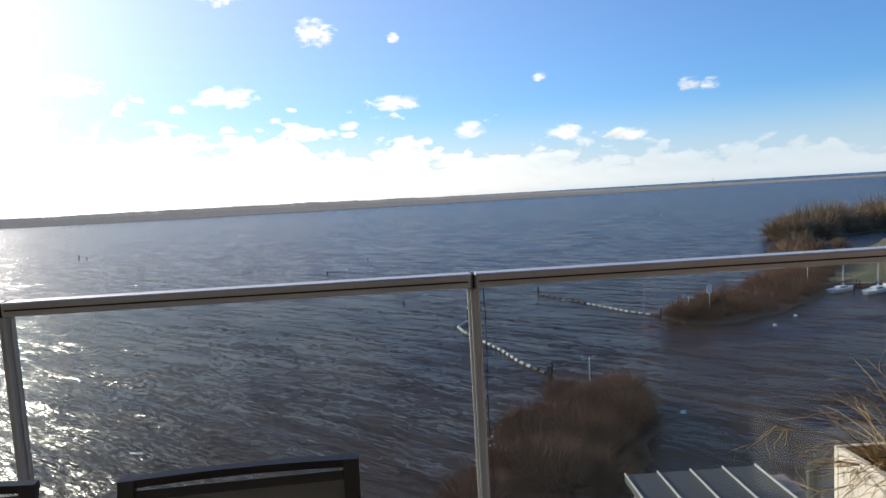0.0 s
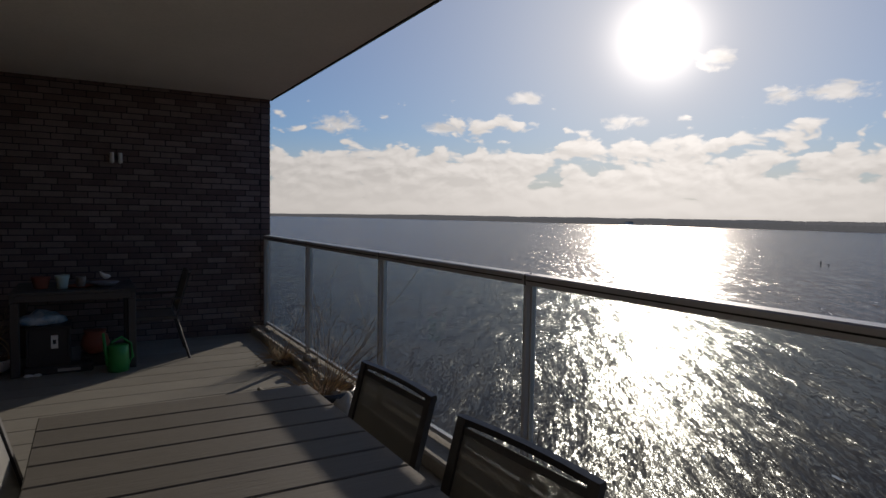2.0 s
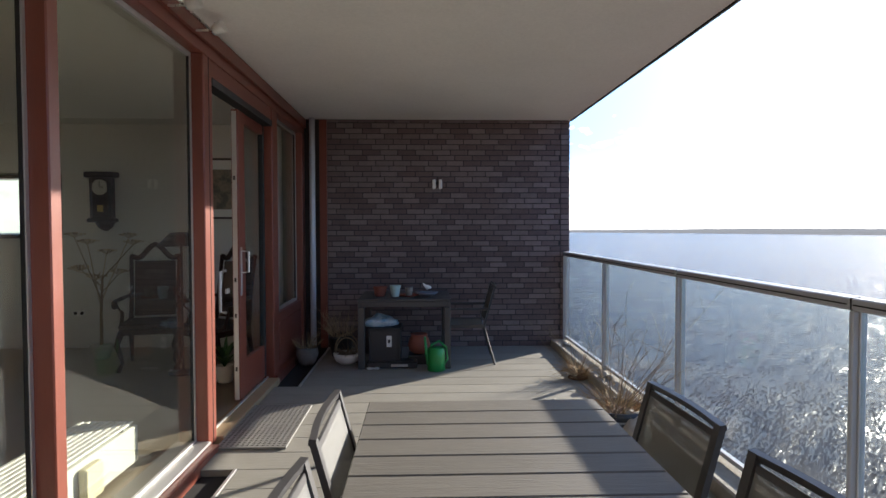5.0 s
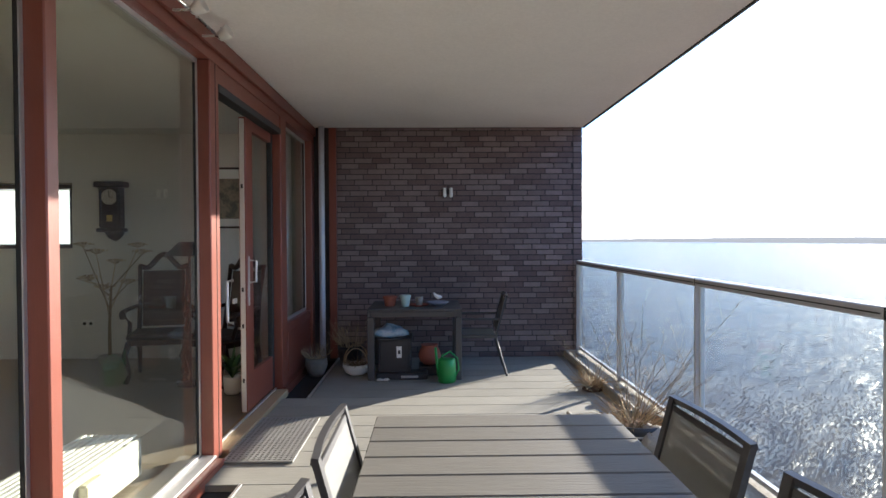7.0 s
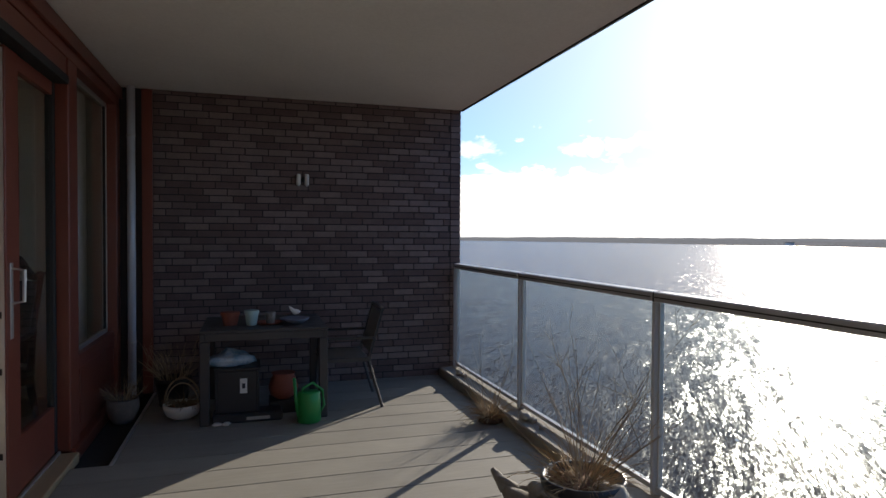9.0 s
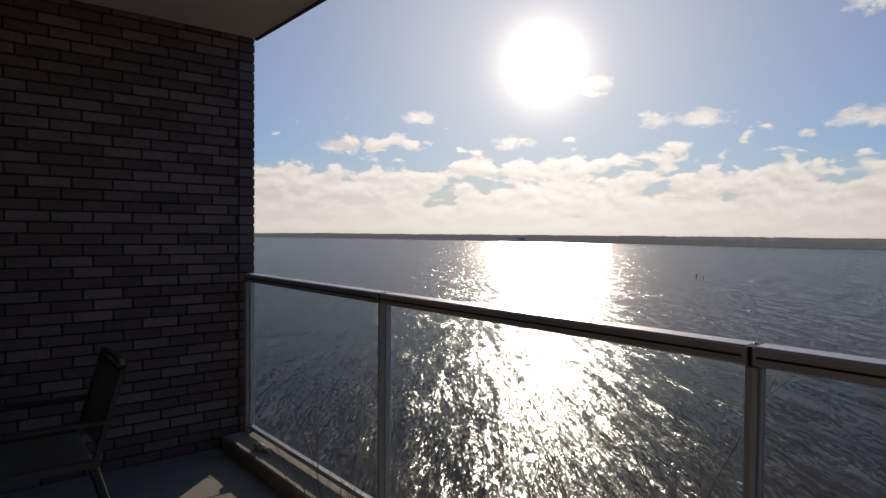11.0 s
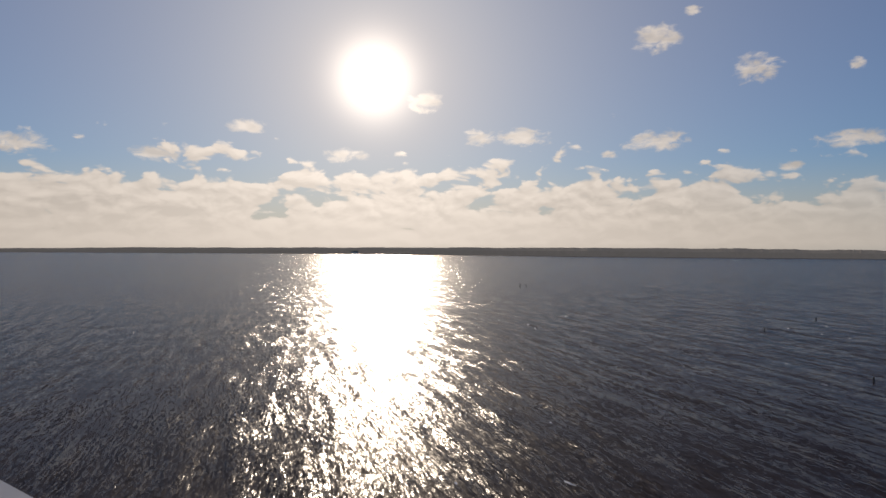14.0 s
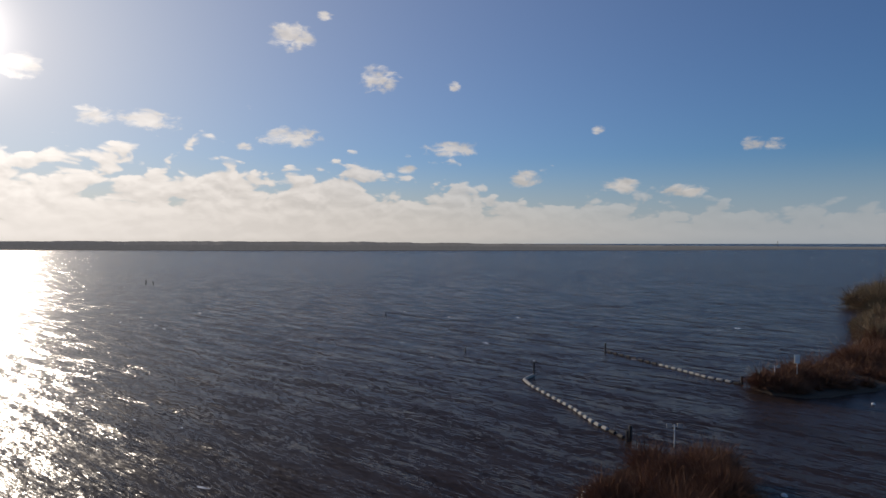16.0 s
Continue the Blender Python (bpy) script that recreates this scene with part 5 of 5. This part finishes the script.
def sailing_boat(x, y, turn, k, label):
    t = thing("sailing_boat", label, "boat", "boats in the harbour", at=(x, y, WATER), turn=turn)
    bm = bmesh.new()
    rows = []
    for i in range(9):
        s = i / 8
        xx = (s - 0.5) * 8 * k
        w = 1.25 * k * (1 - (abs(s - 0.42) / 0.58) ** 2.2) + 0.05
        sh = 0.75 * k + 0.25 * k * s * s
        rows.append([bm.verts.new((xx, -w, sh)), bm.verts.new((xx * 0.95, -w * 0.7, 0.1)), bm.verts.new((xx * 0.9, 0, -0.35)), bm.verts.new((xx * 0.95, w * 0.7, 0.1)), bm.verts.new((xx, w, sh))])
    for a, b in zip(rows, rows[1:]):
        for j in range(4):
            bm.faces.new((a[j], b[j], b[j + 1], a[j + 1]))
        bm.faces.new((a[4], b[4], b[0], a[0]))
    bm.faces.new(rows[0])
    bm.faces.new(rows[-1][::-1])
    bmesh.ops.recalc_face_normals(bm, faces=bm.faces)
    part("hull", bm, M_WHITE, t)
    part("cabin", box_bm(-1.2 * k, 1.3 * k, -0.7 * k, 0.7 * k, 0.8 * k, 1.3 * k, bevel=0.12), M_WHITE, t)
    part("cabin_window", box_bm(-0.9 * k, 1.0 * k, -0.72 * k, 0.72 * k, 0.98 * k, 1.14 * k), M_BLACK, t)
    part("mast", tube_bm([(0.6 * k, 0, 1.2 * k), (0.6 * k, 0, 10.0 * k)], [0.09, 0.06], 8), M_WHITE, t)
    part("boom", tube_bm([(0.6 * k, 0, 2.1 * k), (-2.8 * k, 0, 2.0 * k)], [0.16, 0.12], 8), mat("blue_sail_cover", (0.05, 0.08, 0.16), 0.7), t)
    bm = bmesh.new()
    for end in ((3.9, 0), (-3.9, 0), (0.5, 1.1), (0.5, -1.1)):
        add_tube(bm, [(0.6 * k, 0, 9.8 * k), (end[0] * k, end[1] * k, 0.95 * k)], 0.02, 3)
    part("rigging", bm, M_PILE, t)


for x, y, turn, k, label in ((95, 127.5, 20, 0.95, "white sailing boat with a tall mast at the jetty"), (100, 124, 25, 1.0, "white sailing boat with a blue sail cover"), (105, 127, 15, 0.9, "small white sailing boat moored at the jetty"),
                             (91, 133, 35, 0.75, "small pale sailing boat with a short mast"), (112, 126, 30, 0.95, "white sailing boat at the end of the jetty")):
    sailing_boat(x, y, turn, k, label)
jetty = thing("jetty", "weathered wooden harbour jetty on piles", "jetty", at=(0, 0, WATER))
jm = pose(102, 131.5, WATER, 0, 0, -14)
for k in range(26):
    pl = part("plank", box_bm(-0.47, 0.47, -0.9, 0.9, 0.75, 0.85), M_WOOD, jetty)
    pl.matrix_world = jm @ pose(-13 + k, 0, 0)
for k in range(7):
    for sy in (-0.8, 0.8):
        pp = part("pile", tube_bm([(0, 0, -1), (0, 0, 1.5)], 0.14, 8), M_PILE, jetty)
        pp.matrix_world = jm @ pose(-13 + 4.2 * k, sy, 0)

# lower wing of the building with a seamed metal roof
wing = thing("lower_wing", "lower building wing with a grey seamed metal roof", "building")
M_ZINC = mat("grey_zinc", (0.05, 0.05, 0.05), 0.6, 0.0, stain=(0.12, 0.8), grain=(0.1, 8))
M_ZINC_EDGE = mat("bright_zinc_seam", (0.36, 0.36, 0.35), 0.6, 0.0)
part("wall", box_bm(9.90, 12.25, 3.4, 9.95, WATER, -3.12), M_BRICK_FAR, wing)
for k in range(4):
    part("roof_sheet", box_bm(9.80 + 0.515 * k, 9.80 + 0.515 * (k + 1), 3.36, 10.05, -3.12, -3.0), M_ZINC, wing)
for k in range(5):
    part("seam", box_bm(9.791 + 0.515 * k, 9.807 + 0.515 * k, 3.36, 10.06, -3.0, -2.965), M_ZINC_EDGE, wing)
part("roof_sheet", box_bm(11.86, 12.25, 3.36, 9.2, -3.13, -3.01), M_ZINC, wing)
vent = part("vent", tube_bm([(12.05, 8.9, -3.0), (12.05, 8.9, -2.55), (12.15, 8.9, -2.4)], [0.09, 0.09, 0.12], 10), M_PILE, wing)
below = finish("wall_below", box_bm(-0.28, EAST, -4.9, EDGE - 0.05, WATER, -0.31), M_BRICK_FAR)
tagged(below, "brick storeys of the apartment building under the terrace", "wall", kind="structure")


# ---- deck boards ----
def deck():
    x, step = 2.807 - 10 * 0.29, 0.29
    meshes = {}

    def board(x0, x1, y0, y1):
        key = (round(x1 - x0, 3), round(y1 - y0, 3))
        if key not in meshes:
            bm = box_bm(0.0, key[0], 0.0, key[1], -0.045, 0.0, bevel=0.0035)
            me = bpy.data.meshes.new("deck_board")
            bm.to_mesh(me)
            bm.free()
            me.materials.append(M_DECK)
            meshes[key] = me
        b = new("deck_board", meshes[key])
        b.parent = floor
        b.location = (x0, y0, -0.0005 * random.random())

    while x < EAST:
        a, b = max(x, 0.0) + 0.0025, min(x + step, EAST) - 0.0025
        mid = (a + b) / 2
        y0 = 0.055 if 1.95 < mid < 3.96 else 0.30
        if b - a > 0.02:
            board(a, b, y0, 3.085)
        x += step
    for x0, x1, y in ((0.0, 1.95, 0.275), (3.96, EAST, 0.275)):
        e = part("deck_edge", box_bm(x0, x1, y, y + 0.022, -0.045, 0.004, bevel=0.002), M_ALU, floor, "bright aluminium edge strip")


deck()


# ---- bricks ----
def bricks():
    pitch_y, pitch_z, joint = 0.2205, 0.0672, 0.0115
    meshes = {}
    vs, fs = [], []

    def brick(y0, y1, z0, z1, single):
        if single:
            key = (round(y1 - y0, 3), round(z1 - z0, 3))
            if key not in meshes:
                bm = box_bm(-0.04, 0.0, 0.0, key[0], 0.0, key[1], bevel=0.0025)
                me = bpy.data.meshes.new("brick")
                bm.to_mesh(me)
                bm.free()
                me.materials.append(M_BRICK)
                meshes[key] = me
            b = new("brick", meshes[key])
            b.parent = wall_west
            b.location = (random.uniform(-0.002, 0.002), y0, z0)
        else:
            i, x = len(vs), random.uniform(-0.002, 0.002)
            vs.extend([(-0.04, y0, z0), (-0.04, y1, z0), (-0.04, y1, z1), (-0.04, y0, z1), (x, y0, z0), (x, y1, z0), (x, y1, z1), (x, y0, z1)])
            fs.extend([tuple(i + k for k in q) for q in ((4, 5, 6, 7), (0, 1, 5, 4), (1, 2, 6, 5), (2, 3, 7, 6), (3, 0, 4, 7))])

    row, z = 0, 0.0
    shifts = (0.0, 0.11, 0.055, 0.165)
    count = 0
    while z < H - 0.02:
        z1 = min(z + pitch_z - joint, H - 0.004)
        y = 0.28 - shifts[row % 4] if row % 4 else 0.28
        pier = EDGE - 0.108
        while y < pier - 0.03:
            y0, y1 = max(y, 0.28), min(y + pitch_y - joint, pier - joint)
            if y1 - y0 > 0.03:
                single = y1 > 1.72 and count < 300
                count += single
                brick(round(y0, 4), round(y1, 4), z, z1, single)
            y += pitch_y
        brick(pier, EDGE, z, z1, False)
        z += pitch_z
        row += 1
    rest = new("brick_courses", pieces_mesh("brick_courses", vs, fs, M_BRICK_FAR))
    rest.parent = wall_west
    tagged(rest, kind="stuff")


bricks()
